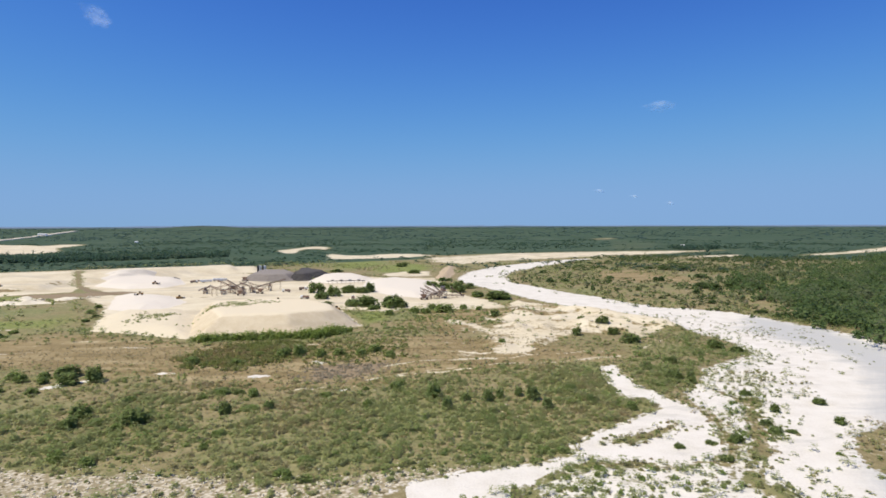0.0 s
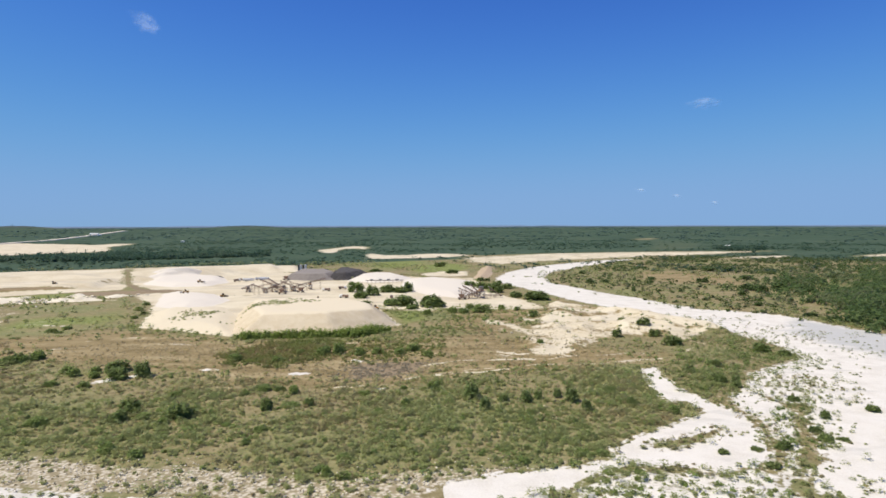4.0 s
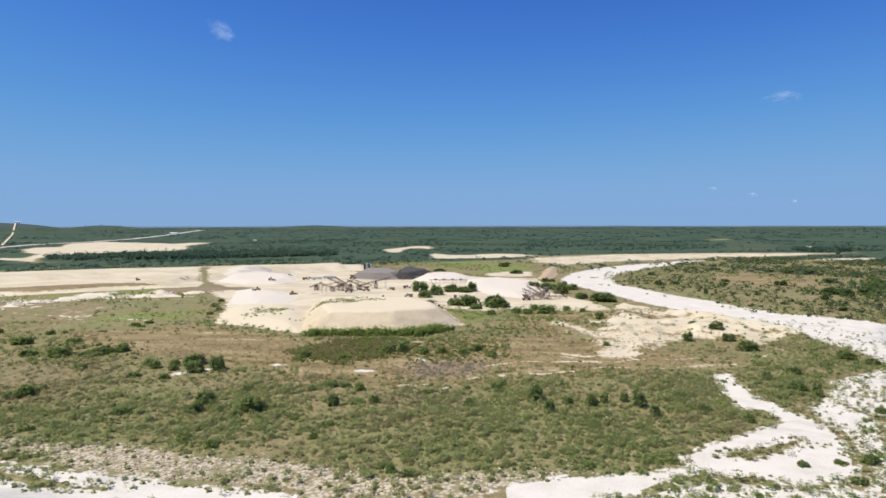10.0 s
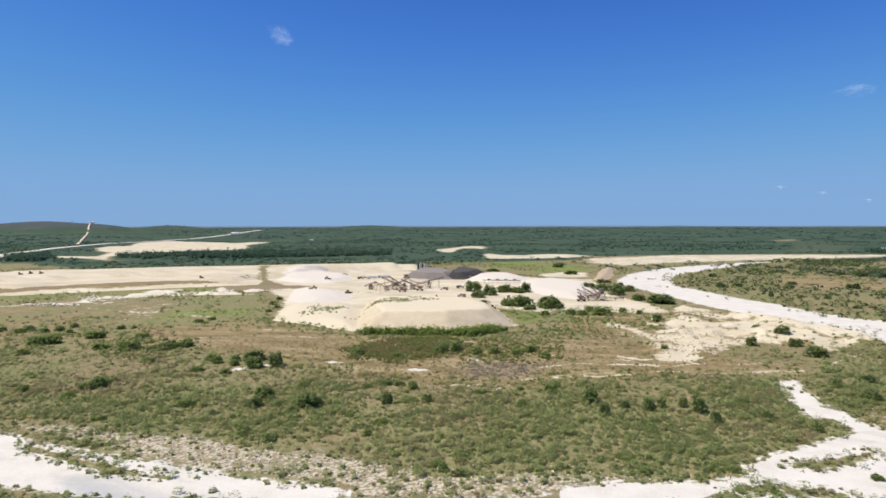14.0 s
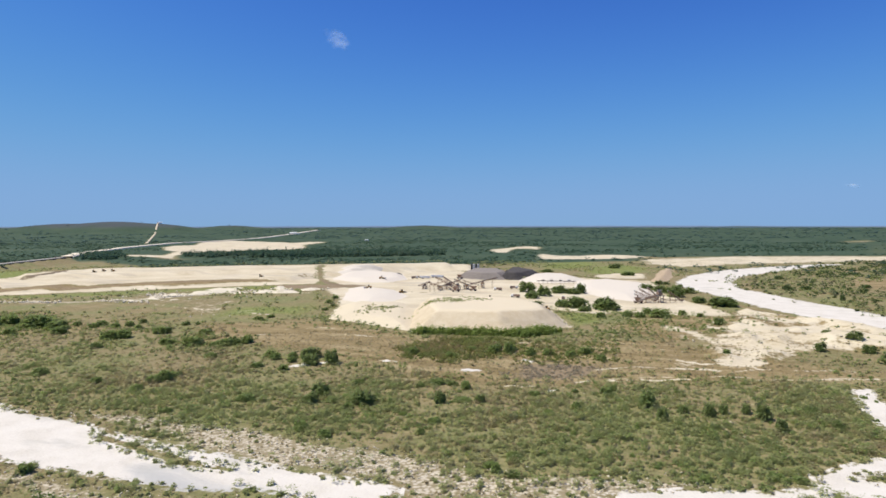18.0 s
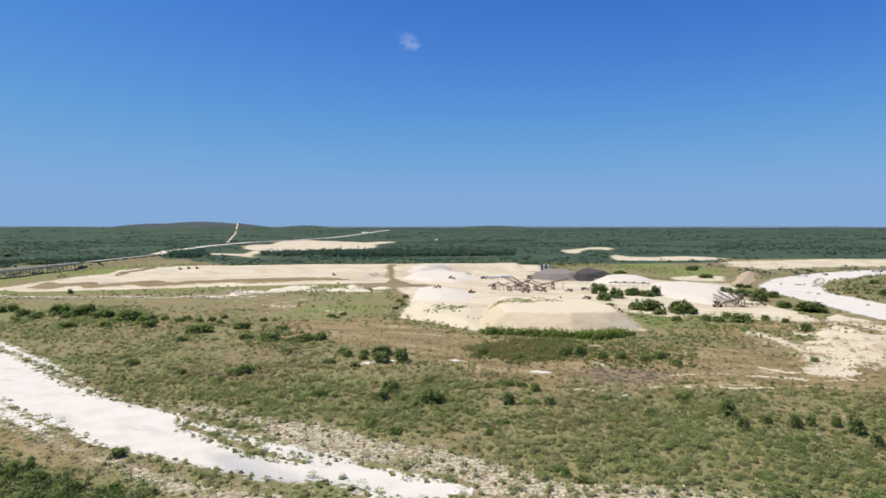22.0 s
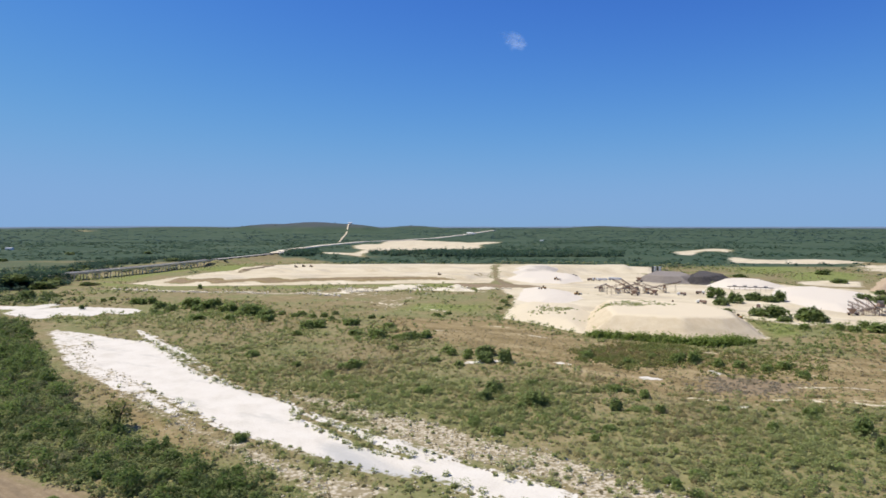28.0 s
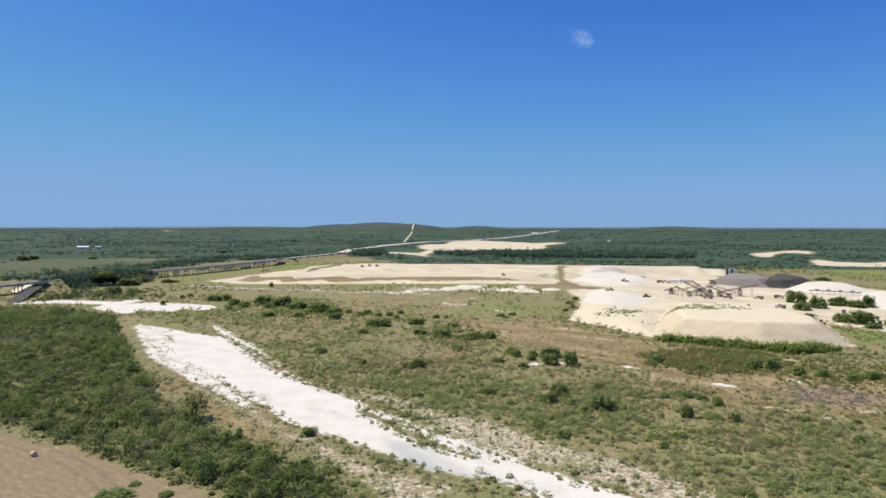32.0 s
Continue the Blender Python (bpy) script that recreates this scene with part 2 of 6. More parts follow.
def grain(x, y, size, seed=0):
    """Smooth noise from 0 to 1 with lumps of the given size in metres."""
    x, y = np.asarray(x, float) / size, np.asarray(y, float) / size
    ix, iy = np.floor(x), np.floor(y)
    fx, fy = x - ix, y - iy
    fx, fy = fx * fx * (3 - 2 * fx), fy * fy * (3 - 2 * fy)
    a, b = lattice(ix, iy, seed), lattice(ix + 1, iy, seed)
    c, d = lattice(ix, iy + 1, seed), lattice(ix + 1, iy + 1, seed)
    return (a * (1 - fx) + b * fx) * (1 - fy) + (c * (1 - fx) + d * fx) * fy

def lumps(x, y, size, seed=0):
    return (grain(x, y, size, seed) * 4 + grain(x, y, size / 2.1, seed + 1) * 2 + grain(x, y, size / 4.3, seed + 2)) / 7

def smooth(a, lo, hi):
    s = np.clip((a - lo) / (hi - lo), 0, 1)
    return s * s * (3 - 2 * s)

def depth_in(outline, x, y, reach=40.0):
    """Metres by which points lie inside an outline (negative outside), up to the reach."""
    out = np.full(x.shape, -reach)
    lo, hi = outline.min(0) - reach, outline.max(0) + reach
    near = (x > lo[0]) & (x < hi[0]) & (y > lo[1]) & (y < hi[1])
    px, py = x[near], y[near]
    if not len(px):
        return out
    best, inside = np.full(px.shape, 1e12), np.zeros(px.shape, bool)
    for (ax, ay), (bx, by) in zip(outline, np.roll(outline, -1, 0)):
        ex, ey = bx - ax, by - ay
        s = np.clip(((px - ax) * ex + (py - ay) * ey) / (ex * ex + ey * ey + 1e-9), 0, 1)
        best = np.minimum(best, (px - ax - s * ex) ** 2 + (py - ay - s * ey) ** 2)
        if ay != by:
            inside ^= ((ay > py) != (by > py)) & (px < (bx - ax) * (py - ay) / (by - ay) + ax)
    out[near] = np.clip(np.sqrt(best) * np.where(inside, 1, -1), -reach, reach)
    return out

def along(line, x, y, reach=60.0):
    """Metres from a line of points."""
    out = np.full(x.shape, reach)
    lo, hi = line.min(0) - reach, line.max(0) + reach
    near = (x > lo[0]) & (x < hi[0]) & (y > lo[1]) & (y < hi[1])
    px, py = x[near], y[near]
    best = np.full(px.shape, reach ** 2)
    for (ax, ay), (bx, by) in zip(line[:-1], line[1:]):
        ex, ey = bx - ax, by - ay
        s = np.clip(((px - ax) * ex + (py - ay) * ey) / (ex * ex + ey * ey + 1e-9), 0, 1)
        best = np.minimum(best, (px - ax - s * ex) ** 2 + (py - ay - s * ey) ** 2)
    out[near] = np.sqrt(best)
    return out

def soft(outline, x, y, w):
    """0 outside an outline to 1 inside it, 0.5 on the line, over w metres, wider far off."""
    w = w * (1 + np.hypot(x, y) / 700)
    return np.clip(0.5 + depth_in(outline, x, y, 60) / (2 * w), 0, 1)

def any_of(*masks):
    return functools.reduce(np.maximum, masks)

def valley(r):
    """The land's rise far out: level for two kilometres, then up towards the ridges."""
    far = np.maximum(r - 2000, 0) / 2093
    return HEIGHT * (1 - 1 / (1 + far ** 2))

# ---- materials ----
class Graph:
    """Short hand for a node material."""
    def __init__(self, name, rough=0.9):
        self.mat = bpy.data.materials.new(name)
        self.mat.use_nodes = True
        self.n, self.l = self.mat.node_tree.nodes, self.mat.node_tree.links
        self.bsdf = self.n["Principled BSDF"]
        self.bsdf.inputs["Roughness"].default_value = rough
        self.bsdf.inputs["Specular IOR Level"].default_value = 0.2
        self.where = self.n.new("ShaderNodeNewGeometry").outputs["Position"]

    def put(self, value, socket):
        if isinstance(value, bpy.types.NodeSocket):
            self.l.new(value, socket)
        else:
            socket.default_value = (*value, 1) if isinstance(value, tuple) and len(value) == 3 and socket.type == "RGBA" else value

    def noise(self, size, detail=3.0, rough=0.55, at=None, stretch=None):
        node = self.n.new("ShaderNodeTexNoise")
        at = at or self.where
        if stretch:
            m = self.n.new("ShaderNodeMapping")
            m.inputs["Scale"].default_value = stretch
            self.l.new(at, m.inputs["Vector"])
            at = m.outputs[0]
        self.l.new(at, node.inputs["Vector"])
        node.inputs["Scale"].default_value, node.inputs["Detail"].default_value, node.inputs["Roughness"].default_value = 1 / size, detail, rough
        return node.outputs["Fac"]

    def cells(self, size, feature="F1", out="Distance", at=None):
        node = self.n.new("ShaderNodeTexVoronoi")
        node.feature = feature
        self.l.new(at or self.where, node.inputs["Vector"])
        node.inputs["Scale"].default_value = 1 / size
        return node.outputs[out]

    def math(self, op, a, b=0.0, c=0.0):
        node = self.n.new("ShaderNodeMath")
        node.operation = op
        for v, s in zip((a, b, c), node.inputs):
            self.put(v, s)
        return node.outputs[0]

    def step(self, v, lo, hi, a=0.0, b=1.0):
        node = self.n.new("ShaderNodeMapRange")
        node.interpolation_type = "SMOOTHSTEP"
        for value, s in zip((v, lo, hi, a, b), node.inputs):
            self.put(value, s)
        return node.outputs[0]

    def mix(self, f, a, b, blend="MIX"):
        node = self.n.new("ShaderNodeMix")
        node.data_type, node.blend_type = "RGBA", blend
        self.put(f, node.inputs[0]); self.put(a, node.inputs[6]); self.put(b, node.inputs[7])
        return node.outputs[2]

    def ramp(self, f, *stops):
        node = self.n.new("ShaderNodeValToRGB")
        ramp = node.color_ramp
        while len(ramp.elements) < len(stops):
            ramp.elements.new(0.5)
        for e, (at, col) in zip(ramp.elements, stops):
            e.position, e.color = at, (*col, 1)
        self.put(f, node.inputs[0])
        return node.outputs[0]

    def attr(self, name, out="Fac"):
        node = self.n.new("ShaderNodeAttribute")
        node.attribute_name = name
        return node.outputs[out]

    def split(self, colour):
        node = self.n.new("ShaderNodeSeparateColor")
        self.l.new(colour, node.inputs[0])
        return node.outputs

    def bump(self, height, strength=0.5, distance=0.3):
        node = self.n.new("ShaderNodeBump")
        node.inputs["Strength"].default_value, node.inputs["Distance"].default_value = strength, distance
        self.l.new(height, node.inputs["Height"])
        self.l.new(node.outputs[0], self.bsdf.inputs["Normal"])

    def done(self, colour, rough=None):
        self.put(colour, self.bsdf.inputs["Base Color"])
        if rough is not None:
            self.put(rough, self.bsdf.inputs["Roughness"])
        return self.mat


def ground_material():
    g = Graph("ground_cover", 0.95)
    a, b = g.attr("cover_a", "Color"), g.attr("cover_b", "Color")
    white, stony, dry = g.split(a)[0:3]
    green, wood, dirt = g.split(b)[0:3]
    sand, wet = g.attr("cover_a", "Alpha"), g.attr("cover_b", "Alpha")
    fine, small, mid, big, huge = g.noise(0.5, 4), g.noise(2.2, 4), g.noise(8, 4), g.noise(32, 4), g.noise(160, 5)
    # scrub floor: green litter, grey brush and tan grass in patches, with bare pale soil
    mottle = g.math("ADD", g.math("MULTIPLY", small, 0.45), g.math("ADD", g.math("MULTIPLY", fine, 0.3), g.math("MULTIPLY", mid, 0.25)))
    olive = g.ramp(mottle, (0.38, (0.145, 0.158, 0.062)), (0.5, (0.20, 0.202, 0.085)), (0.62, (0.265, 0.248, 0.118)))
    tan = g.ramp(mottle, (0.38, (0.175, 0.146, 0.07)), (0.5, (0.24, 0.196, 0.10)), (0.62, (0.305, 0.254, 0.14)))
    base = g.mix(g.step(g.math("ADD", g.math("MULTIPLY", big, 0.6), g.math("MULTIPLY", g.noise(70, 4), 0.4)), 0.38, 0.56), olive, tan)
    base = g.mix(g.step(g.math("ADD", small, g.math("MULTIPLY", big, 0.6)), 0.98, 1.10), base, (0.44, 0.385, 0.275))
    dry_col = g.ramp(g.math("ADD", g.math("MULTIPLY", g.noise(9, 5, 0.62, stretch=(0.22, 1.0, 1)), 0.6), g.math("MULTIPLY", mottle, 0.4)), (0.34, (0.15, 0.115, 0.05)), (0.5, (0.265, 0.203, 0.10)), (0.64, (0.40, 0.325, 0.19)))
    base = g.mix(g.step(g.math("ADD", dry, g.math("MULTIPLY", big, 0.5)), 0.55, 0.95), base, dry_col)
    green_col = g.ramp(small, (0.3, (0.115, 0.155, 0.04)), (0.55, (0.205, 0.23, 0.068)), (0.75, (0.34, 0.32, 0.145)))
    base = g.mix(g.step(g.math("ADD", green, g.math("MULTIPLY", big, 0.45)), 0.5, 0.95), base, green_col)
    wood_col = g.ramp(mid, (0.3, (0.035, 0.055, 0.02)), (0.5, (0.06, 0.085, 0.032)), (0.75, (0.11, 0.12, 0.055)))
    # far_wood holds the bluish cast of distance haze in its colour
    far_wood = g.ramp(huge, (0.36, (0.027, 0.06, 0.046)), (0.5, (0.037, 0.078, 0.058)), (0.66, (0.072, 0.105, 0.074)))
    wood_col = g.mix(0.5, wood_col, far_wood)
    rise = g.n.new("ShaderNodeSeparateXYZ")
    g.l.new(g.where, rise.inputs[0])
    # higher far ground goes blue-grey: haze on the hills mixed into the colour
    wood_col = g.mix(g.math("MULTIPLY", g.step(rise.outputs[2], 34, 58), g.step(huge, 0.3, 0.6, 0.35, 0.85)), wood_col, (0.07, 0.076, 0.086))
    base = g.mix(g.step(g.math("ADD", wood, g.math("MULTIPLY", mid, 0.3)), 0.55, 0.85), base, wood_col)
    # stones: pale cobbles showing between dry grass
    cobble = g.cells(1.1, "F1", "Distance")
    stone_mask = g.step(g.math("ADD", g.math("MULTIPLY", stony, 0.62), g.math("MULTIPLY", g.math("ADD", small, g.math("MULTIPLY", mid, 0.8)), 0.5)), 0.88, 1.0)
    stone_col = g.ramp(g.math("ADD", cobble, g.math("MULTIPLY", fine, 0.3)), (0.15, (0.62, 0.565, 0.46)), (0.5, (0.50, 0.44, 0.335)), (0.8, (0.28, 0.235, 0.145)))
    base = g.mix(stone_mask, base, stone_col)
    dirt_col = g.ramp(g.noise(3, 5, 0.6, stretch=(1, 2.5, 1)), (0.3, (0.21, 0.158, 0.096)), (0.55, (0.265, 0.203, 0.127)), (0.8, (0.35, 0.282, 0.185)))
    dirt_col = g.mix(g.step(wet, 0.3, 0.8), dirt_col, (0.16, 0.125, 0.085))
    base = g.mix(g.step(g.math("ADD", dirt, g.math("MULTIPLY", small, 0.25)), 0.52, 0.70), base, dirt_col)
    sand_col = g.ramp(g.math("ADD", g.math("MULTIPLY", big, 0.7), g.math("MULTIPLY", small, 0.3)), (0.3, (0.47, 0.39, 0.26)), (0.5, (0.60, 0.525, 0.38)), (0.7, (0.69, 0.62, 0.48)))
    tipped = g.noise(16, 5, 0.6, stretch=(0.25, 1.0, 1))
    sand_col = g.mix(g.step(tipped, 0.5, 0.66, 0, 0.6), sand_col, (0.44, 0.385, 0.30))
    base = g.mix(g.step(g.math("ADD", sand, g.math("MULTIPLY", g.math("SUBTRACT", g.math("ADD", g.math("MULTIPLY", mid, 0.35), g.math("ADD", g.math("MULTIPLY", small, 0.3), g.math("MULTIPLY", big, 0.35))), 0.5), 1.3)), 0.42, 0.58), base, sand_col)
    streak = g.noise(9, 5, 0.6, stretch=(0.35, 1.0, 1))
    white_col = g.ramp(g.math("ADD", g.math("MULTIPLY", mid, 0.6), g.math("MULTIPLY", fine, 0.4)), (0.3, (0.55, 0.51, 0.44)), (0.5, (0.66, 0.62, 0.555)), (0.7, (0.71, 0.675, 0.615)))
    white_col = g.mix(g.step(g.math("ADD", wet, g.math("MULTIPLY", streak, 0.7)), 0.6, 1.0), white_col, (0.46, 0.455, 0.435))
    white_col = g.mix(g.step(streak, 0.54, 0.70, 0, 0.6), white_col, (0.47, 0.45, 0.405))
    edge = g.math("ADD", white, g.math("MULTIPLY", g.math("SUBTRACT", g.math("ADD", g.math("MULTIPLY", mid, 0.5), g.math("MULTIPLY", small, 0.5)), 0.5), 0.95))
    base = g.mix(g.step(edge, 0.46, 0.56), base, white_col)
    g.bump(g.math("ADD", g.math("MULTIPLY", small, 0.7), g.math("MULTIPLY", fine, 0.3)), 0.5, 0.6)
    return g.done(base)


def leaf_material(name, dark, light, dry, spread=0.5, thin=0.56):
    """Leaves: from dark to light by clump, drying towards the third colour; 'tone' is the shrub's own shade."""
    g = Graph(name, 0.7)
    island = g.n.new("ShaderNodeNewGeometry").outputs["Random Per Island"]
    tone = g.attr("tone")
    col = g.mix(g.math("ADD", g.math("MULTIPLY", island, spread), g.math("MULTIPLY", tone, 1 - spread)), dark, light)
    col = g.mix(g.step(tone, 0.5, 0.95, 0, 0.9), col, dry)
    glow = g.n.new("ShaderNodeBsdfTranslucent")
    g.put(col, glow.inputs[0])
    both = g.n.new("ShaderNodeMixShader")
    both.inputs[0].default_value = thin
    g.l.new(g.bsdf.outputs[0], both.inputs[1]); g.l.new(glow.outputs[0], both.inputs[2])
    g.l.new(both.outputs[0], g.n["Material Output"].inputs[0])
    return g.done(col)


def plain(name, colour, rough=0.8, metal=0.0, size=1.0, vary=0.25):
    """Paint, metal or stone with stains at two scales."""
    g = Graph(name, rough)
    g.bsdf.inputs["Metallic"].default_value = metal
    f = g.math("ADD", g.math("MULTIPLY", g.noise(size, 4), 0.6), g.math("MULTIPLY", g.noise(size * 6, 3), 0.4))
    lo, hi = tuple(c * (1 - vary) for c in colour), tuple(min(c * (1 + vary), 0.9) for c in colour)
    return g.done(g.ramp(f, (0.3, lo), (0.7, hi)))


def heap_material(name, dark, light, size=4.0):
    """Tipped sand or gravel: streaks down the slopes and coarse grain."""
    g = Graph(name, 0.95)
    streak = g.noise(size, 5, 0.6, stretch=(1, 1, 0.15))
    grit, patch = g.noise(0.35, 3), g.noise(size * 5, 3)
    f = g.math("ADD", g.math("MULTIPLY", streak, 0.5), g.math("ADD", g.math("MULTIPLY", grit, 0.2), g.math("MULTIPLY", patch, 0.3)))
    g.bump(g.math("ADD", streak, grit), 0.4, 0.5)
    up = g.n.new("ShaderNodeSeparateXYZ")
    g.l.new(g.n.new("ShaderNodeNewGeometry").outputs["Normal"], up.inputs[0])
    # nearly level faces take a paler mix than the slopes
    level_top = g.step(up.outputs[2], 0.87, 0.96, 0.0, 0.32)
    return g.done(g.ramp(g.math("ADD", f, level_top), (0.32, dark), (0.72, light)))


GROUND = ground_material()
SCRUB = leaf_material("scrub_leaves", (0.285, 0.33, 0.135), (0.43, 0.455, 0.205), (0.385, 0.32, 0.19), 0.35)
THICKET = leaf_material("thicket_leaves", (0.07, 0.11, 0.038), (0.165, 0.215, 0.07), (0.21, 0.21, 0.13), 0.4)
BUSH = leaf_material("bush_leaves", (0.185, 0.255, 0.08), (0.33, 0.41, 0.135), (0.36, 0.37, 0.18))
TREE = leaf_material("tree_leaves", (0.15, 0.205, 0.07), (0.30, 0.375, 0.13), (0.30, 0.33, 0.15))
STRAW = leaf_material("straw", (0.24, 0.20, 0.105), (0.40, 0.34, 0.20), (0.47, 0.40, 0.265))
BARK = plain("bark", (0.11, 0.085, 0.065), 0.9, size=0.3)
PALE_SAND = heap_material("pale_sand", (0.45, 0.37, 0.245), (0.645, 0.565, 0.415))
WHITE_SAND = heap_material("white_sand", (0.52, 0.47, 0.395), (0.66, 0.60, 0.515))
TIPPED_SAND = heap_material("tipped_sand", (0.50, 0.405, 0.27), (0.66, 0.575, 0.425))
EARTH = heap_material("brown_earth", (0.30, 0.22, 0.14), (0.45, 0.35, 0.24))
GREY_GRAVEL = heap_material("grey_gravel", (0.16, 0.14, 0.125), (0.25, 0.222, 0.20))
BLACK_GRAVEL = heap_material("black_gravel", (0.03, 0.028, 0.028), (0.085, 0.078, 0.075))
RUST = plain("rusty_steel", (0.31, 0.22, 0.17), 0.7, 0.3, 0.6)
STEEL = plain("grey_steel", (0.30, 0.29, 0.28), 0.55, 0.5, 0.8)
PALE_STEEL = plain("pale_silo_steel", (0.66, 0.66, 0.65), 0.45, 0.3, 1.0, 0.12)
DARK_STEEL = plain("dark_silo_steel", (0.05, 0.055, 0.06), 0.5, 0.3, 1.0)
BELT = plain("conveyor_belt", (0.05, 0.047, 0.045), 0.8, size=0.5)
YELLOW = plain("machine_yellow", (0.34, 0.20, 0.07), 0.5, size=0.5)
RUBBER = plain("tyre_rubber", (0.03, 0.03, 0.03), 0.85, size=0.3)
CONCRETE = plain("concrete", (0.70, 0.62, 0.50), 0.85, size=1.5, vary=0.18)
ASPHALT = plain("asphalt", (0.37, 0.345, 0.305), 0.9, size=2.0)
WHITE_PAINT = plain("white_paint", (0.78, 0.78, 0.76), 0.5, size=1.0, vary=0.1)
GLASS = plain("dark_glass", (0.03, 0.035, 0.04), 0.1, size=0.5)
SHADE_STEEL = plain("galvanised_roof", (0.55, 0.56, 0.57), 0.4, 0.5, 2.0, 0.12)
REED = leaf_material("reeds", (0.19, 0.26, 0.06), (0.31, 0.40, 0.11), (0.24, 0.28, 0.09))
THORN = leaf_material("thorn_leaves", (0.16, 0.20, 0.06), (0.29, 0.33, 0.105), (0.30, 0.235, 0.12))
# tinted blue-green, so the haze over distant woods sits in the leaf colour
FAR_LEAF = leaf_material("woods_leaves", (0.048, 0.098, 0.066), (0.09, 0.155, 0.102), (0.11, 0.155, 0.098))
ROCK = heap_material("limestone", (0.54, 0.475, 0.355), (0.70, 0.635, 0.50), 0.8)
WOODLAND = leaf_material("woodland_leaves", (0.07, 0.12, 0.047), (0.20, 0.275, 0.09), (0.19, 0.22, 0.115))
BRUSHWOOD = leaf_material("brushwood", (0.30, 0.27, 0.20), (0.42, 0.38, 0.28), (0.42, 0.36, 0.27))
HAY = plain("hay", (0.56, 0.48, 0.36), 0.95, size=0.15)

def cloud_material():
    """Thin cloud: white droplets with the sky showing between them, less and less towards the rim."""
    g = Graph("cloud", 1.0)
    clear, white, both = g.n.new("ShaderNodeBsdfTransparent"), g.n.new("ShaderNodeBsdfTranslucent"), g.n.new("ShaderNodeMixShader")
    own = g.n.new("ShaderNodeTexCoord").outputs["Object"]
    far = g.n.new("ShaderNodeVectorMath")
    far.operation = "LENGTH"
    g.l.new(own, far.inputs[0])
    f = g.math("SUBTRACT", 1.0, far.outputs["Value"])
    f = g.math("ADD", f, g.math("MULTIPLY", g.math("SUBTRACT", g.noise(0.5, 5, 0.5, own), 0.5), 1.7))
    g.put(g.step(f, 0.0, 1.15, 0.0, 0.34), both.inputs[0])
    sum_ = g.n.new("ShaderNodeAddShader")
    g.l.new(g.bsdf.outputs[0], sum_.inputs[0]); g.l.new(white.outputs[0], sum_.inputs[1])
    white.inputs[0].default_value = (0.9, 0.9, 0.9, 1)
    g.l.new(clear.outputs[0], both.inputs[1])
    g.l.new(sum_.outputs[0], both.inputs[2])
    g.l.new(both.outputs[0], g.n["Material Output"].inputs[0])
    return g.done((0.88, 0.88, 0.9))

CLOUD = cloud_material()
GREEN_CROWN = leaf_material("crown_leaves", (0.095, 0.15, 0.04), (0.225, 0.31, 0.08), (0.26, 0.31, 0.12))
# leaves of the farthest trees: distance haze put into their blue-green colour
HAZED_LEAF = leaf_material("hazed_leaves", (0.042, 0.085, 0.08), (0.076, 0.135, 0.125), (0.08, 0.125, 0.112))
# both ridges have the blue of distance haze painted into their colour
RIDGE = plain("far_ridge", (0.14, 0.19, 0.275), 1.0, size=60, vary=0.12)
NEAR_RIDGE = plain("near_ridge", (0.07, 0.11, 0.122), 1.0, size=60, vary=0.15)

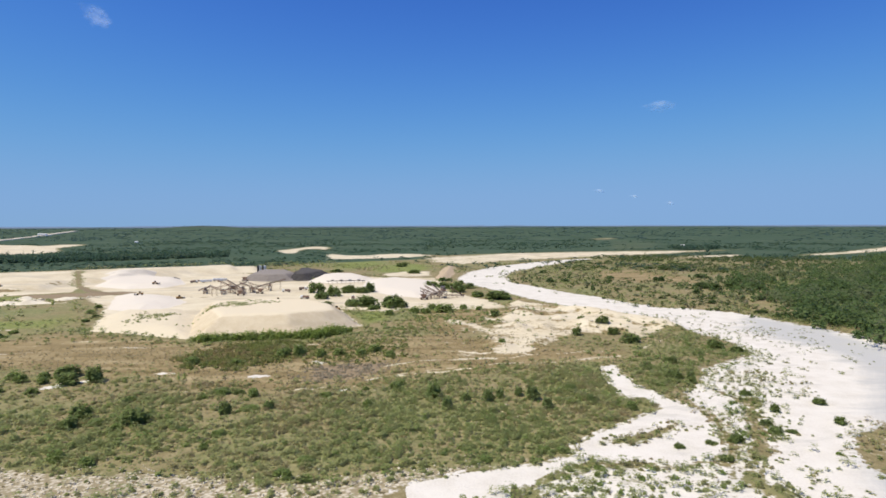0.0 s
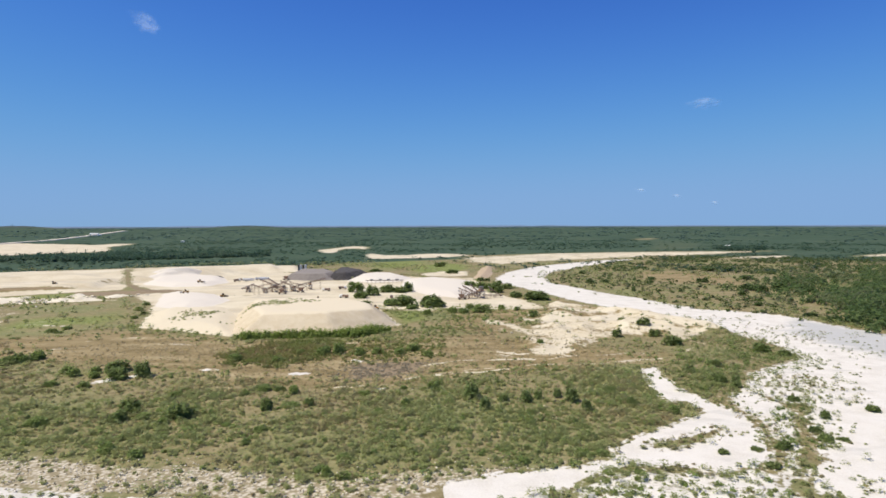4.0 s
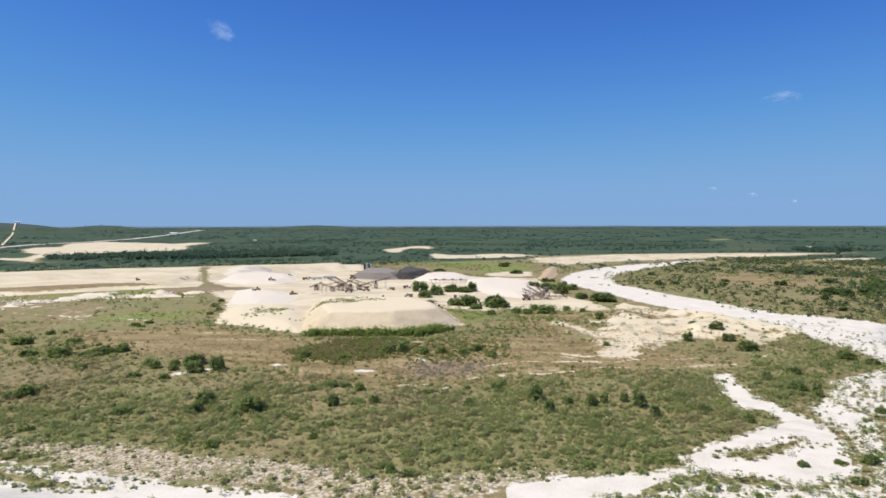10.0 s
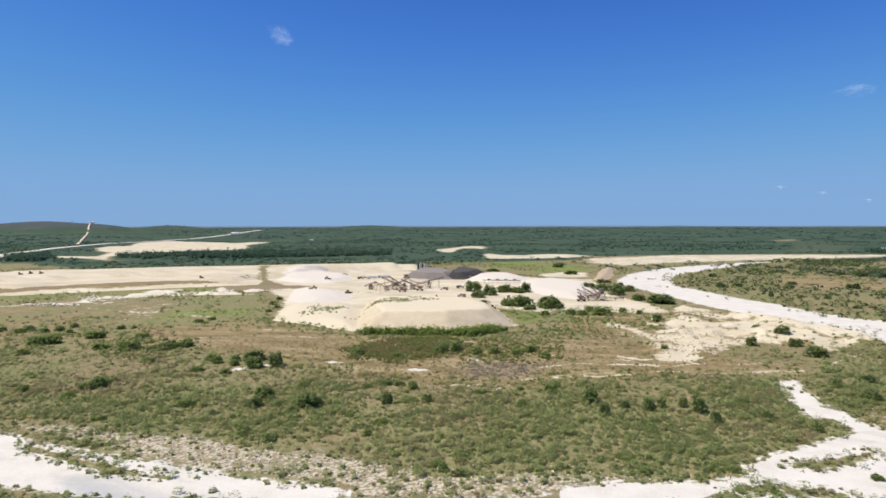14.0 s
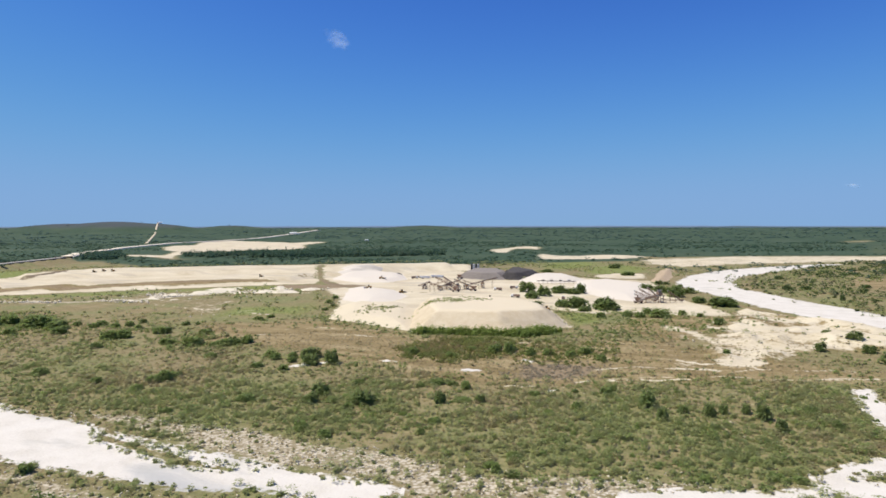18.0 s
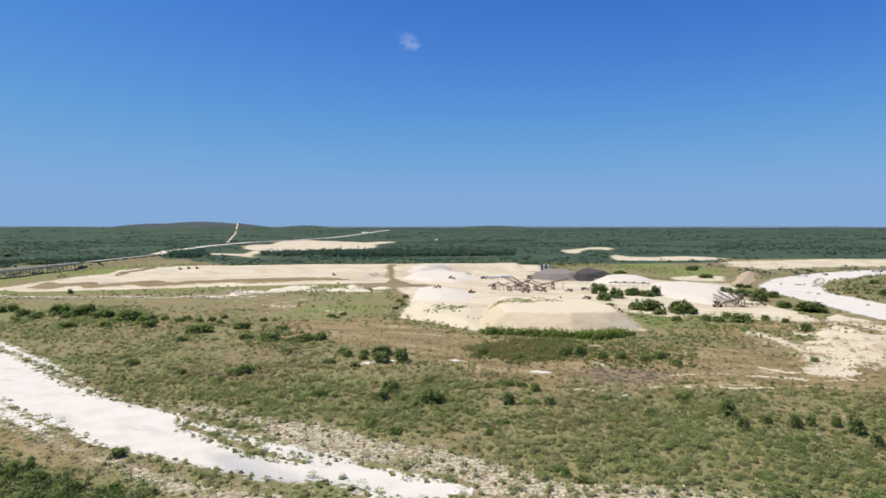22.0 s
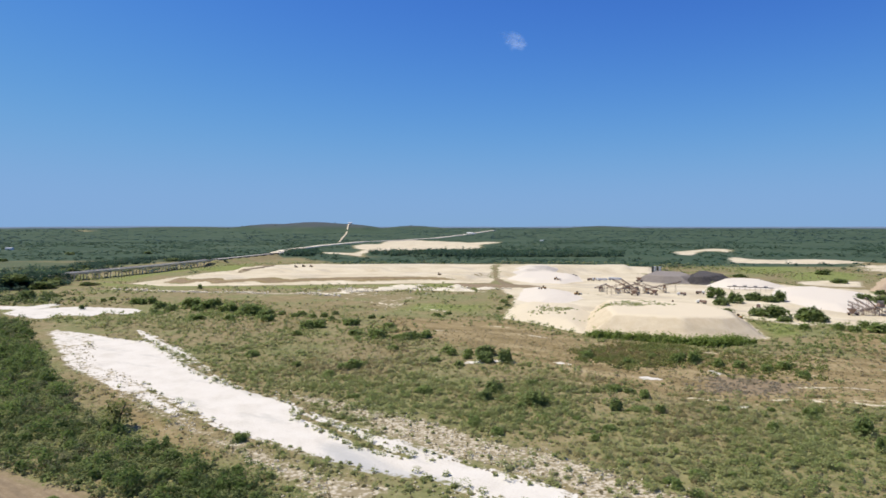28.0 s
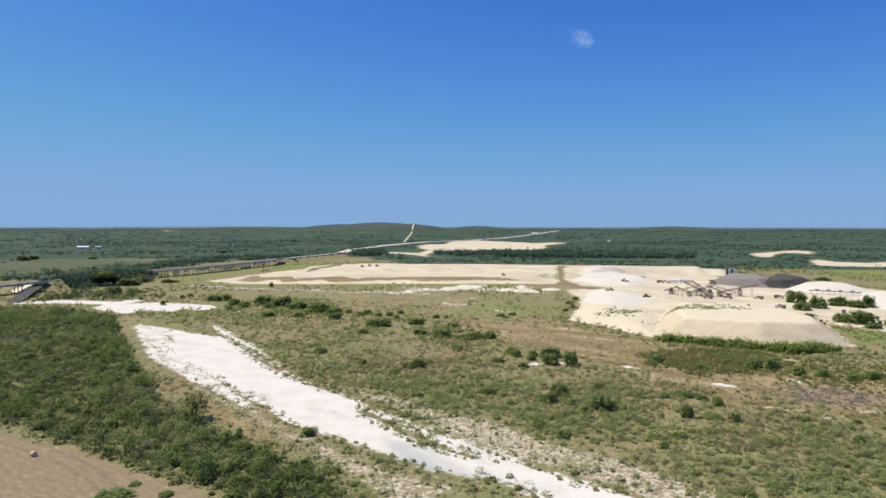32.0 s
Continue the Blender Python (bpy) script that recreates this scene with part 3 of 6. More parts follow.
# ---- ground cover ----
def cover(x, y):
    """What covers the ground at each point: eight shares from 0 to 1."""
    c = {}
    white = any_of(soft(river_main, x, y, 5), soft(creek, x, y, 1.6), soft(pool, x, y, 2), soft(pool_tail, x, y, 2), soft(left_river, x, y, 3), soft(thread, x, y, 3), soft(patch_a, x, y, 1.5))
    bars = any_of(soft(bar_creek, x, y, 3), soft(bar_left, x, y, 2.5), soft(bar_upper, x, y, 3), soft(brown_bar, x, y, 4))
    c["white"] = any_of(np.minimum(white, 1 - bars * 0.85), soft(creek_south, x, y, 5) * 0.6, soft(stony_nook, x, y, 5) * 0.78, soft(wash, x, y, 8) * 0.42, soft(patch_b, x, y, 3) * 0.85, soft(patch_c, x, y, 3) * 0.85, soft(patch_f, x, y, 3) * 0.75, soft(patch_g, x, y, 3) * 0.8, soft(stony_near, x, y, 6) * 0.36, soft(wash_head, x, y, 2.5) * 0.56)
    c["stony"] = any_of(soft(stony_near, x, y, 5), soft(stony_strip, x, y, 4), soft(stony_strip_east, x, y, 4), soft(stony_nook, x, y, 5) * 0.9,
                        soft(wash, x, y, 6) * 0.95, soft(rubble, x, y, 8) * 0.62, bars * 0.7, soft(cream_rock, x, y, 6) * 0.45, soft(wash_head, x, y, 3), line_of(RUBBLE_LINE, x, y, 7) * 0.95, soft(streak_pan, x, y, 8) * 0.6)
    c["dry"] = any_of(soft(dry_band, x, y, 12), soft(dry_west, x, y, 14) * 0.42, soft(dry_pit, x, y, 10) * 0.9, soft(meadow_right, x, y, 20) * 0.12, soft(meadow_dry, x, y, 12), soft(wash, x, y, 6) * 0.6, soft(stony_near, x, y, 6) * 0.5, soft(river_bank, x, y, 4) * 0.8, plat_face(x, y), soft(plat_fore, x, y, 5) * 0.3, soft(yellow_grass, x, y, 6) * 0.9, soft(dry_gold, x, y, 8), soft(cream_rock, x, y, 10) * 0.8, soft(strip_b, x, y, 9), soft(strip_c, x, y, 12) * 0.7)
    c["sand"] = any_of(soft(yard, x, y, 5), soft(cream_rock, x, y, 7) * (0.3 + 0.52 * lumps(x, y * 1.6, 14, 101)), soft(cream_apron, x, y, 8) * 0.44, soft(green_pan, x, y, 10) * 0.36, soft(streak_pan, x, y, 8) * (0.08 + 0.34 * smooth(lumps(x * 0.35 + y * 0.2, y * 1.4 - x * 0.9, 14, 95), 0.45, 0.6)), soft(white_pan, x, y, 5), soft(strip_a, x, y, 9) * 0.48, soft(strip_d, x, y, 9) * 0.5, line_of(RUBBLE_LINE, x, y + 10 * (lumps(x, y, 20, 97) - 0.5), 3.5) * (0.3 + 0.5 * lumps(x, y, 12, 96)), line_of(CREAM_RIDGE, x, y, 6), soft(cream_scarp, x, y, 4) * 0.62, soft(cream_edge, x, y, 4) * 0.8, soft(patch_b, x, y, 3) * 0.8, soft(patch_c, x, y, 3) * 0.75, soft(patch_d, x, y, 4), soft(pit_far, x, y, 5) * (0.5 + 0.8 * lumps(x, y, 80, 89)), soft(pit_mid, x, y, 6) * (0.3 + 0.9 * lumps(x, y, 60, 87)), soft(pit_east, x, y, 6) * (0.3 + 0.9 * lumps(x, y, 70, 88)),
                       soft(pit_long, x, y, 12) * 0.62, soft(stream_far, x, y, 6), soft(stream_right, x, y, 8),
                       soft(platform, x, y, 2) * (1 - plat_face(x, y)), line_of(TRACK, x + 5 * (lumps(x, y, 30, 57) - 0.5), y + 9 * (lumps(x, y, 16, 58) - 0.5), 1.1) * (0.15 + 0.8 * lumps(x, y, 12, 51)), any_of(*[line_of(t, x + 4 * (lumps(x, y, 26, 65) - 0.5), y + 8 * (lumps(x, y, 14, 66) - 0.5), 1.1) for t in TERRACES]) * (0.2 + 0.75 * lumps(x, y, 11, 55)), line_of(FIELD_EDGE, x, y, 2.2) * (0.15 + 0.36 * lumps(x, y, 6, 103)), line_of(FARM_TRACK, x, y, 2.0) * (0.2 + 0.5 * lumps(x, y, 30, 53)))
    c["sand"] = c["sand"] * (1 - any_of(soft(ramp, x, y, 3) * 0.8, line_of(YARD_TRACK, x, y, 2.5) * 0.62, soft(dark_cut, x, y, 3), soft(berm_face, x, y, 4) * 0.3, soft(plat_back, x, y, 8) * 0.4 * lumps(x, y, 30, 99), soft(plat_mid_track, x, y, 4) * 0.4, soft(grey_shelf, x, y, 4) * 0.7))
    c["green"] = any_of(soft(green_pan, x, y, 12) * 0.68, soft(green_field, x, y, 6) * 0.7, soft(green_far, x, y, 10), soft(green_mid, x, y, 14) * 0.7, soft(farm_field, x, y, 20) * 0.4, soft(under_bridge, x, y, 10) * 0.75, soft(verge, x, y, 6) * 0.62, soft(green_patch, x, y, 40) * 0.5, soft(hedge, x, y, 4))
    r = np.hypot(x, y)
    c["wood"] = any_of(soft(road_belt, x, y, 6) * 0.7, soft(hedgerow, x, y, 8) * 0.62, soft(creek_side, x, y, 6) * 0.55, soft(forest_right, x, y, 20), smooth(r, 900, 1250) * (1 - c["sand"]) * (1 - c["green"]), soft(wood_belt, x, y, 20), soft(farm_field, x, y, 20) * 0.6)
    c["dirt"] = any_of(soft(dirt_field, x, y, 4), plat_face(x, y) * 0.6, soft(river_bank, x, y, 4) * 0.55, soft(scrub_stain, x, y, 6) * 0.85, soft(ramp, x, y, 3) * 0.58, line_of(YARD_TRACK, x, y, 3) * 0.5, soft(dark_cut, x, y, 3), soft(berm_face, x, y, 4) * 0.35, soft(grey_shelf, x, y, 4) * 0.7)
    c["wet"] = any_of(soft(wet_left, x, y, 8), soft(wet_right, x, y, 12), soft(wet_low, x, y, 10), line_of(FIELD_TRACK, x, y, 1.2) * 0.5, line_of(FIELD_TRACK + np.array([3.5, -3.5]), x, y, 1.0) * 0.5, soft(dark_cut, x, y, 3), soft(ramp, x, y, 3) * 0.5)
    return c

def on_hills(x, y):
    """Where the bare brown hills stand out of the plain."""
    return any_of(*[np.exp(-(((x - hx) ** 2 + (y - hy) ** 2) / wide ** 2) ** 1.4) for hx, hy, wide, high in HILLS])

def line_of(line, x, y, half):
    return np.clip(0.5 + (half - along(line, x, y)) / (half * 1.2), 0, 1)

TRACK = ring("-50,205 -29,218 -5,233 26,244 49,248 83,263 106,294")
FARM_TRACK = ring("-190,264 -149,278 -112,276 -73,282 -38,290 -7,292 17,281")
TERRACES = [ring("-31,234 -6,248 27,256 65,268"), ring("-17,223 8,234 34,241 66,254"), ring("-20,262 -1,271 16,264 36,273"),
            ring("-188,284 -169,292 -141,294"), ring("-416,305 -349,342 -248,326 -203,324"), ring("-8,341 21,359 35,396"), ring("-47,207 -36,212 -24,206")]
CREAM_RIDGE = ring("87,388 100,371 113,357 121,329")
RUBBLE_LINE = ring("-542,273 -497,288 -455,308 -410,326 -385,340 -366,358 -352,390 -332,424 -296,457 -267,474")
FIELD_TRACK = ring("-209,43 -180,49 -164,52 -150,53 -139,52 -130,48")
FIELD_EDGE = ring("-230,28 -198,45 -181,48 -168,52 -157,54 -146,55 -138,57 -125,59 -114,60")
YARD_TRACK = ring("-311,538 -269,506 -234,489 -197,476 -170,472")
HILL_ROAD = ring("-2521,2625 -2392,2479 -2271,2345 -1820,1857 -1454,1466")
FAR_ROAD = ring("-847,694 -942,770 -1077,924 -1254,1206 -1428,1560 -1436,1791 -1507,2100 -1628,2442 -1988,3378")
BANKS = [ring("-607,182 -652,272"), ring("-768,530 -847,694")]

def plat_face(x, y):
    """The brown cut face of the platform, behind the haul road at its foot."""
    d = depth_in(platform, x, y)
    return smooth(d, 22, 26) * (1 - smooth(d, 33, 38)) * smooth(-np.asarray(x, float), 335, 365)

def platform_rise(x, y):
    return 4.2 * smooth(depth_in(platform, x, y), 24, 36) + 2.8 * smooth(depth_in(platform_top, x, y), 0, 8)

def lie(x, y, c=None):
    """The ground's height."""
    x, y = np.asarray(x, float), np.asarray(y, float)
    c = cover(x, y) if c is None else c
    r = np.hypot(x, y)
    z = valley(r) * smooth(r, 1900, 2300)
    level = np.clip(1 - c["white"] * 1.2 - c["sand"] - c["dirt"], 0, 1)
    z = z + (lumps(x, y, 60, 3) - 0.5) * 1.6 * level * smooth(r, 60, 120) + (lumps(x, y, 9, 7) - 0.5) * 0.7 * level
    z = z - 1.1 * smooth(c["white"], 0.35, 0.75)
    z = z + platform_rise(x, y) + 3.2 * smooth(soft(cream_rock, x, y, 10), 0.5, 1) * lumps(x, y, 16, 33) ** 2 * 2 + 3.0 * line_of(CREAM_RIDGE, x, y, 8) * (0.6 + 0.6 * lumps(x, y, 10, 35))
    for bank in BANKS:
        z = np.maximum(z, 7.2 * (1 - smooth(along(bank, x, y), 6, 22)))
    for hx, hy, wide, high in HILLS:
        z = z + high * np.exp(-(((x - hx) ** 2 + (y - hy) ** 2) / wide ** 2) ** 1.4)
    return z

HILLS = [(-2605, 2626, 285, 45), (-3060, 2575, 308, 40), (-4120, 2044, 91, 15), (-2894, 3703, 192, 22), (-1641, 4190, 245, 13), (-1585, 4211, 245, 12), (1572, 4482, 474, 4), (2320, 4144, 388, -1), (-4031, 2511, 388, 12)]

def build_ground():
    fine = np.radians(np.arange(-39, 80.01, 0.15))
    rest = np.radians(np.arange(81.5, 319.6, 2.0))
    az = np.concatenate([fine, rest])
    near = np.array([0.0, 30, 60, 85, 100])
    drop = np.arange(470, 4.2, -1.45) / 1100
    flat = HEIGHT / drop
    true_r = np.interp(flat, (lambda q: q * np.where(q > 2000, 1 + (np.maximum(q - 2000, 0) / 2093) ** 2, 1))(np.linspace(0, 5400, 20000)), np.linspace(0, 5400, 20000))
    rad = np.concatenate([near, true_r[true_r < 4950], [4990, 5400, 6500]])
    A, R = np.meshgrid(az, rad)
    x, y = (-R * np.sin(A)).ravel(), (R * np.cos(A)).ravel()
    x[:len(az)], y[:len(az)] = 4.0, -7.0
    c = cover(x, y)
    z = lie(x, y, c)
    n, m = len(rad), len(az)
    i = np.arange(n - 1)[:, None] * m + np.arange(m)[None, :]
    j = np.arange(n - 1)[:, None] * m + (np.arange(m)[None, :] + 1) % m
    quads = np.stack([i, i + m, j + m, j], -1).reshape(-1, 4)
    me = mesh_of("ground", np.stack([x, y, z], -1), quads)
    for name, keys in (("cover_a", ("white", "stony", "dry", "sand")), ("cover_b", ("green", "wood", "dirt", "wet"))):
        layer = me.attributes.new(name, "FLOAT_COLOR", "POINT")
        layer.data.foreach_set("color", np.stack([c[k] for k in keys], -1).astype(np.float32).ravel())
    me.materials.append(GROUND)
    me.polygons.foreach_set("use_smooth", np.ones(len(me.polygons), bool))
    return tagged(new("ground", me), "dry river plain of scrub, pale gravel and sand", "ground", kind="structure")

def mesh_of(name, verts, faces):
    """A mesh from arrays: faces all with the same number of corners."""
    me = bpy.data.meshes.new(name)
    k = faces.shape[1]
    me.vertices.add(len(verts)); me.loops.add(faces.size); me.polygons.add(len(faces))
    me.vertices.foreach_set("co", np.asarray(verts, np.float32).ravel())
    me.loops.foreach_set("vertex_index", faces.astype(np.int32).ravel())
    me.polygons.foreach_set("loop_start", np.arange(0, faces.size, k, dtype=np.int32))
    me.update(calc_edges=True)
    return me

# ---- helpers for things ----
def part(name, data, material, parent=None, label=""):
    """One mesh object, from a mesh or a bmesh, under a thing or a part."""
    if isinstance(data, bmesh.types.BMesh):
        me = bpy.data.meshes.new(name)
        data.to_mesh(me)
        data.free()
        data = me
    if material and not data.materials:
        data.materials.append(material)
    ob = new(name, data)
    ob.parent = parent
    return tagged(ob, label)

def thing(name, m, label, category, group="", kind=""):
    ob = new(name)
    ob.matrix_basis = m
    return tagged(ob, label, category, group, kind)

def on_ground(x, y, turn=0.0, size=1.0, sink=0.0):
    z = float(lie(np.array([x]), np.array([y]))[0]) - sink
    return pose(x, y, z, 0, 0, turn) @ Matrix.Scale(size, 4)

def box(bm, sx, sy, sz, m=Matrix(), bevel=0.0):
    made = bmesh.ops.create_cube(bm, size=1.0, matrix=m @ Matrix.Diagonal((sx, sy, sz, 1)))
    if bevel:
        edges = {e for v in made["verts"] for e in v.link_edges}
        bmesh.ops.bevel(bm, geom=list(edges), offset=bevel, segments=1, affect="EDGES")
    return bm

def rod(bm, a, b, r, sides=6, r2=None):
    a, b = Vector(a), Vector(b)
    m = Matrix.Translation((a + b) / 2) @ (b - a).to_track_quat("Z", "Y").to_matrix().to_4x4()
    bmesh.ops.create_cone(bm, cap_ends=True, segments=sides, radius1=r, radius2=r if r2 is None else r2, depth=(b - a).length, matrix=m)
    return bm

# ---- plants ----
dice = np.random.default_rng(7)

def leaf_mesh(name, x, y, z, wide, high, tone, per, leaf, material, up=0.6):
    """Shrubs as loose shells of leaf clumps: one three-cornered clump at a time."""
    n = len(x)
    idx = np.repeat(np.arange(n), per)
    m = len(idx)
    u = dice.normal(size=(m, 3))
    u /= np.linalg.norm(u, axis=1)[:, None]
    u[:, 2] = np.where(u[:, 2] < -0.3, -u[:, 2], u[:, 2])
    phase = dice.random(n)[idx] * 6.28
    theta = np.arctan2(u[:, 1], u[:, 0])
    lobes = 0.8 + 0.2 * np.sin(3 * theta + phase) * np.cos(2.3 * u[:, 2] + phase) + 0.12 * np.sin(5 * theta - 2 * phase)
    rho = (0.45 + 0.55 * dice.random(m) ** 0.5) * lobes
    cen = np.stack([x[idx] + wide[idx] / 2 * u[:, 0] * rho, y[idx] + wide[idx] / 2 * u[:, 1] * rho,
                    z[idx] + high[idx] * (0.24 + 0.76 * u[:, 2] * rho)], -1)
    nor = u * 0.6 + dice.normal(size=(m, 3)) * 0.45 + np.array([0, 0, up])
    nor /= np.linalg.norm(nor, axis=1)[:, None]
    t1 = np.cross(nor, dice.normal(size=(m, 3)))
    t1 /= np.linalg.norm(t1, axis=1)[:, None]
    t2 = np.cross(nor, t1)
    s = (leaf[idx] * (0.55 + 0.9 * dice.random(m)))[:, None]
    k = (0.45 + 0.5 * dice.random(m))[:, None]
    verts = np.stack([cen - t1 * s, cen + t1 * s * 0.7 + t2 * s * k, cen + t1 * s * 0.5 - t2 * s * k], 1).reshape(-1, 3)
    me = mesh_of(name, verts, np.arange(3 * m).reshape(-1, 3))
    layer = me.attributes.new("tone", "FLOAT", "POINT")
    layer.data.foreach_set("value", np.repeat(tone[idx], 3).astype(np.float32))
    me.materials.append(material)
    return me

def scatter(n, r0, r1, a0=-38.5, a1=79.5):
    r = np.sqrt(dice.random(n) * (r1 ** 2 - r0 ** 2) + r0 ** 2)
    a = np.radians(a0 + dice.random(n) * (a1 - a0))
    return -r * np.sin(a), r * np.cos(a)

def sheet_of_plants(name, label, n, r0, r1, chance, wide, high, per, leaf, material, category, a0=-38.5, a1=79.5, on_heaps=False, up=0.7, mixed=0.45):
    """Uncountable plants in one object, thinned by chance(x, y, cover)."""
    x, y = scatter(n, r0, r1, a0, a1)
    c = cover(x, y)
    keep = dice.random(n) < chance(x, y, c)
    x, y = x[keep], y[keep]
    z = top_of(x, y) - 0.1 if on_heaps else lie(x, y, {k: v[keep] for k, v in c.items()}) - 0.1
    size = 0.45 + 1.1 * dice.random(len(x)) ** 2.2
    w, h = size * wide, size * high * (0.8 + 0.4 * dice.random(len(x)))
    tone = np.clip(mixed * dice.random(len(x)) + 1.7 * (0.6 * lumps(x, y, 45, 11) + 0.4 * lumps(x, y, 12, 12) - 0.5) + 0.47 + browning(x, y) - mixed / 2, 0, 1)
    me = leaf_mesh(name, x, y, z, w, h, tone, per, np.full(len(x), leaf), material, up)
    return tagged(new(name, me), label, category, kind="stuff")

def browning(x, y):
    """How far the brush is dried out: greener by the creek, browner on the old terraces."""
    return 0.16 * any_of(soft(brown_zone, x, y, 14), soft(dry_west, x, y, 14) * 0.6, soft(dry_band, x, y, 10)) - 0.2 * any_of(soft(green_zone, x, y, 14) * 0.35, soft(green_creek, x, y, 8), soft(bar_green, x, y, 5))

def bare(c):
    return np.clip(c["white"] * 1.6 - 0.3, 0, 1) + c["sand"] + c["dirt"] * 1.4

def scrub_chance(x, y, c):
    spot = any_of(soft(speckle_right, x, y, 5) * 0.6, soft(brown_bar, x, y, 4) * 0.5, soft(speckle_east, x, y, 6) * 0.15, soft(river_main, x, y, 5) * 0.005, soft(clump_e, x, y, 3) * 0.4, soft(plant_scrub, x, y, 6))
    p = (0.2 + 0.9 * smooth(0.6 * lumps(x, y, 22, 5) + 0.4 * lumps(x, y, 70, 6), 0.36, 0.62)) * np.clip(1 - bare(c), 0, 1)
    p = p * (1 - 0.94 * c["dry"]) * (1 - 0.7 * c["stony"]) * (1 - smooth(c["wood"], 0.4, 0.7)) * (1 - 0.8 * c["green"]) * (1 - 0.85 * soft(wash, x, y, 6)) * (1 - 0.5 * soft(stony_near, x, y, 5))
    return np.clip(any_of(p, spot * 0.5), 0, 1)

def bar_chance(x, y, c):
    rows = smooth(lumps(x * 0.8 - y * 0.6, (x * 0.6 + y * 0.8) * 0.4, 6, 61), 0.45, 0.66)
    p = any_of(soft(speckle_bar, x, y, 5) * 0.5, soft(speckle_low, x, y, 3), soft(speckle_foot, x, y, 2), soft(speckle_rim, x, y, 4) * 0.6, soft(bar_mid, x, y, 4) * 0.6, soft(bar_green, x, y, 5) * 0.8, soft(speckle_east, x, y, 6) * 0.1)
    p = any_of(p, soft(bar_left, x, y, 1.5), soft(bar_upper, x, y, 2) * 0.8, soft(bar_creek, x, y, 2) * 0.7)
    return any_of(p * (0.25 + 0.75 * smooth(lumps(x, y, 8, 63), 0.38, 0.6)), soft(dots_upper, x, y, 6) * 0.22 * rows, soft(river_main, x, y, 5) * 0.004)

def thicket_chance(x, y, c):
    return smooth(soft(thicket, x, y, 4), 0.45, 0.7)

def forest_chance(x, y, c):
    f = soft(forest_right, x, y, 25)
    return any_of(smooth(f + 0.5 * lumps(x, y, 40, 9), 0.5, 0.75), soft(forest_open, x, y, 15) * 0.6 * smooth(lumps(x, y, 35, 10), 0.42, 0.6))

def mid_chance(x, y, c):
    p = smooth(lumps(x, y, 45, 13), 0.42, 0.62) * np.clip(1 - bare(c) * 1.6, 0, 1) * (1 - 0.6 * c["green"]) * (1 - 0.3 * c["dry"]) + 0.8 * soft(meadow_right, x, y, 20) * smooth(lumps(x, y, 25, 14), 0.48, 0.63) * (1 - soft(meadow_dry, x, y, 10))
    return p * (1 - smooth(depth_in(platform, x, y), -6, 2)) * 0.75

def wood_chance(x, y, c):
    r = np.hypot(x, y)
    p = smooth(lumps(x, y, 120, 17) + 0.25 * soft(wood_belt, x, y, 30), 0.45, 0.68) * np.clip(1 - c["sand"] * 2, 0, 1) * np.clip(1 - c["green"] * 2, 0, 1)
    return p * (1 - smooth(depth_in(platform, x, y), -6, 2)) * (1 - 0.93 * smooth(on_hills(x, y), 0.15, 0.5))


# ---- stockpiles ----
def heap_form(outline, crest, slope, rough, lean, edge):
    """A function that gives a pile's height over the ground: straight sides up to a lumpy crest."""
    def form(x, y):
        d = depth_in(outline, x, y, 80) + (lumps(x, y, 14, 21) - 0.5) * 4 * rough
        top = crest * (0.86 + 0.28 * lumps(x, y, 22, 23) * rough) if lean is None else lean(x, y) * (0.93 + 0.14 * lumps(x, y, 18, 23) * rough)
        z = np.where(d > 0, -np.log(np.exp(-np.maximum(d, 0) * slope / edge) + np.exp(-top / edge)) * edge + np.log(1 + np.exp(-top / edge)) * edge, d * slope)
        return np.maximum(z + (lumps(x, y, 6, 25) - 0.5) * rough * smooth(d, 0, 6), -1.0), d
    return form

FORMS = []

def heap(name, outline, crest, material, label, slope=0.62, rough=0.5, cell=1.6, lean=None, category="stockpile", edge=0.5, sink=0.0):
    """A tipped pile of sand, gravel or earth within an outline."""
    lo, hi = outline.min(0) - 3, outline.max(0) + 3
    nx, ny = [max(8, int(v)) for v in (hi - lo) / cell]
    gx, gy = np.meshgrid(np.linspace(lo[0], hi[0], nx), np.linspace(lo[1], hi[1], ny))
    x, y = gx.ravel(), gy.ravel()
    form = heap_form(outline, crest, slope, rough, lean, edge)
    FORMS.append(form)
    z, d = form(x, y)
    z = z - sink
    i = (np.arange(ny - 1)[:, None] * nx + np.arange(nx - 1)[None, :]).ravel()
    quads = np.stack([i, i + 1, i + nx + 1, i + nx], -1)
    quads = quads[(d[quads] > -1.5).any(1)]
    used, inv = np.unique(quads, return_inverse=True)
    me = mesh_of(name, np.stack([x, y, lie(x, y) + z], -1)[used], inv.reshape(-1, 4))
    me.polygons.foreach_set("use_smooth", np.ones(len(me.polygons), bool))
    return tagged(part(name, me, material), label, category)

def top_of(x, y):
    """Height of the ground or of the pile that lies on it."""
    x, y = np.asarray(x, float), np.asarray(y, float)
    return lie(x, y) + any_of(np.zeros(x.shape), *[form(x, y)[0] for form in FORMS])

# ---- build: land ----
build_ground()

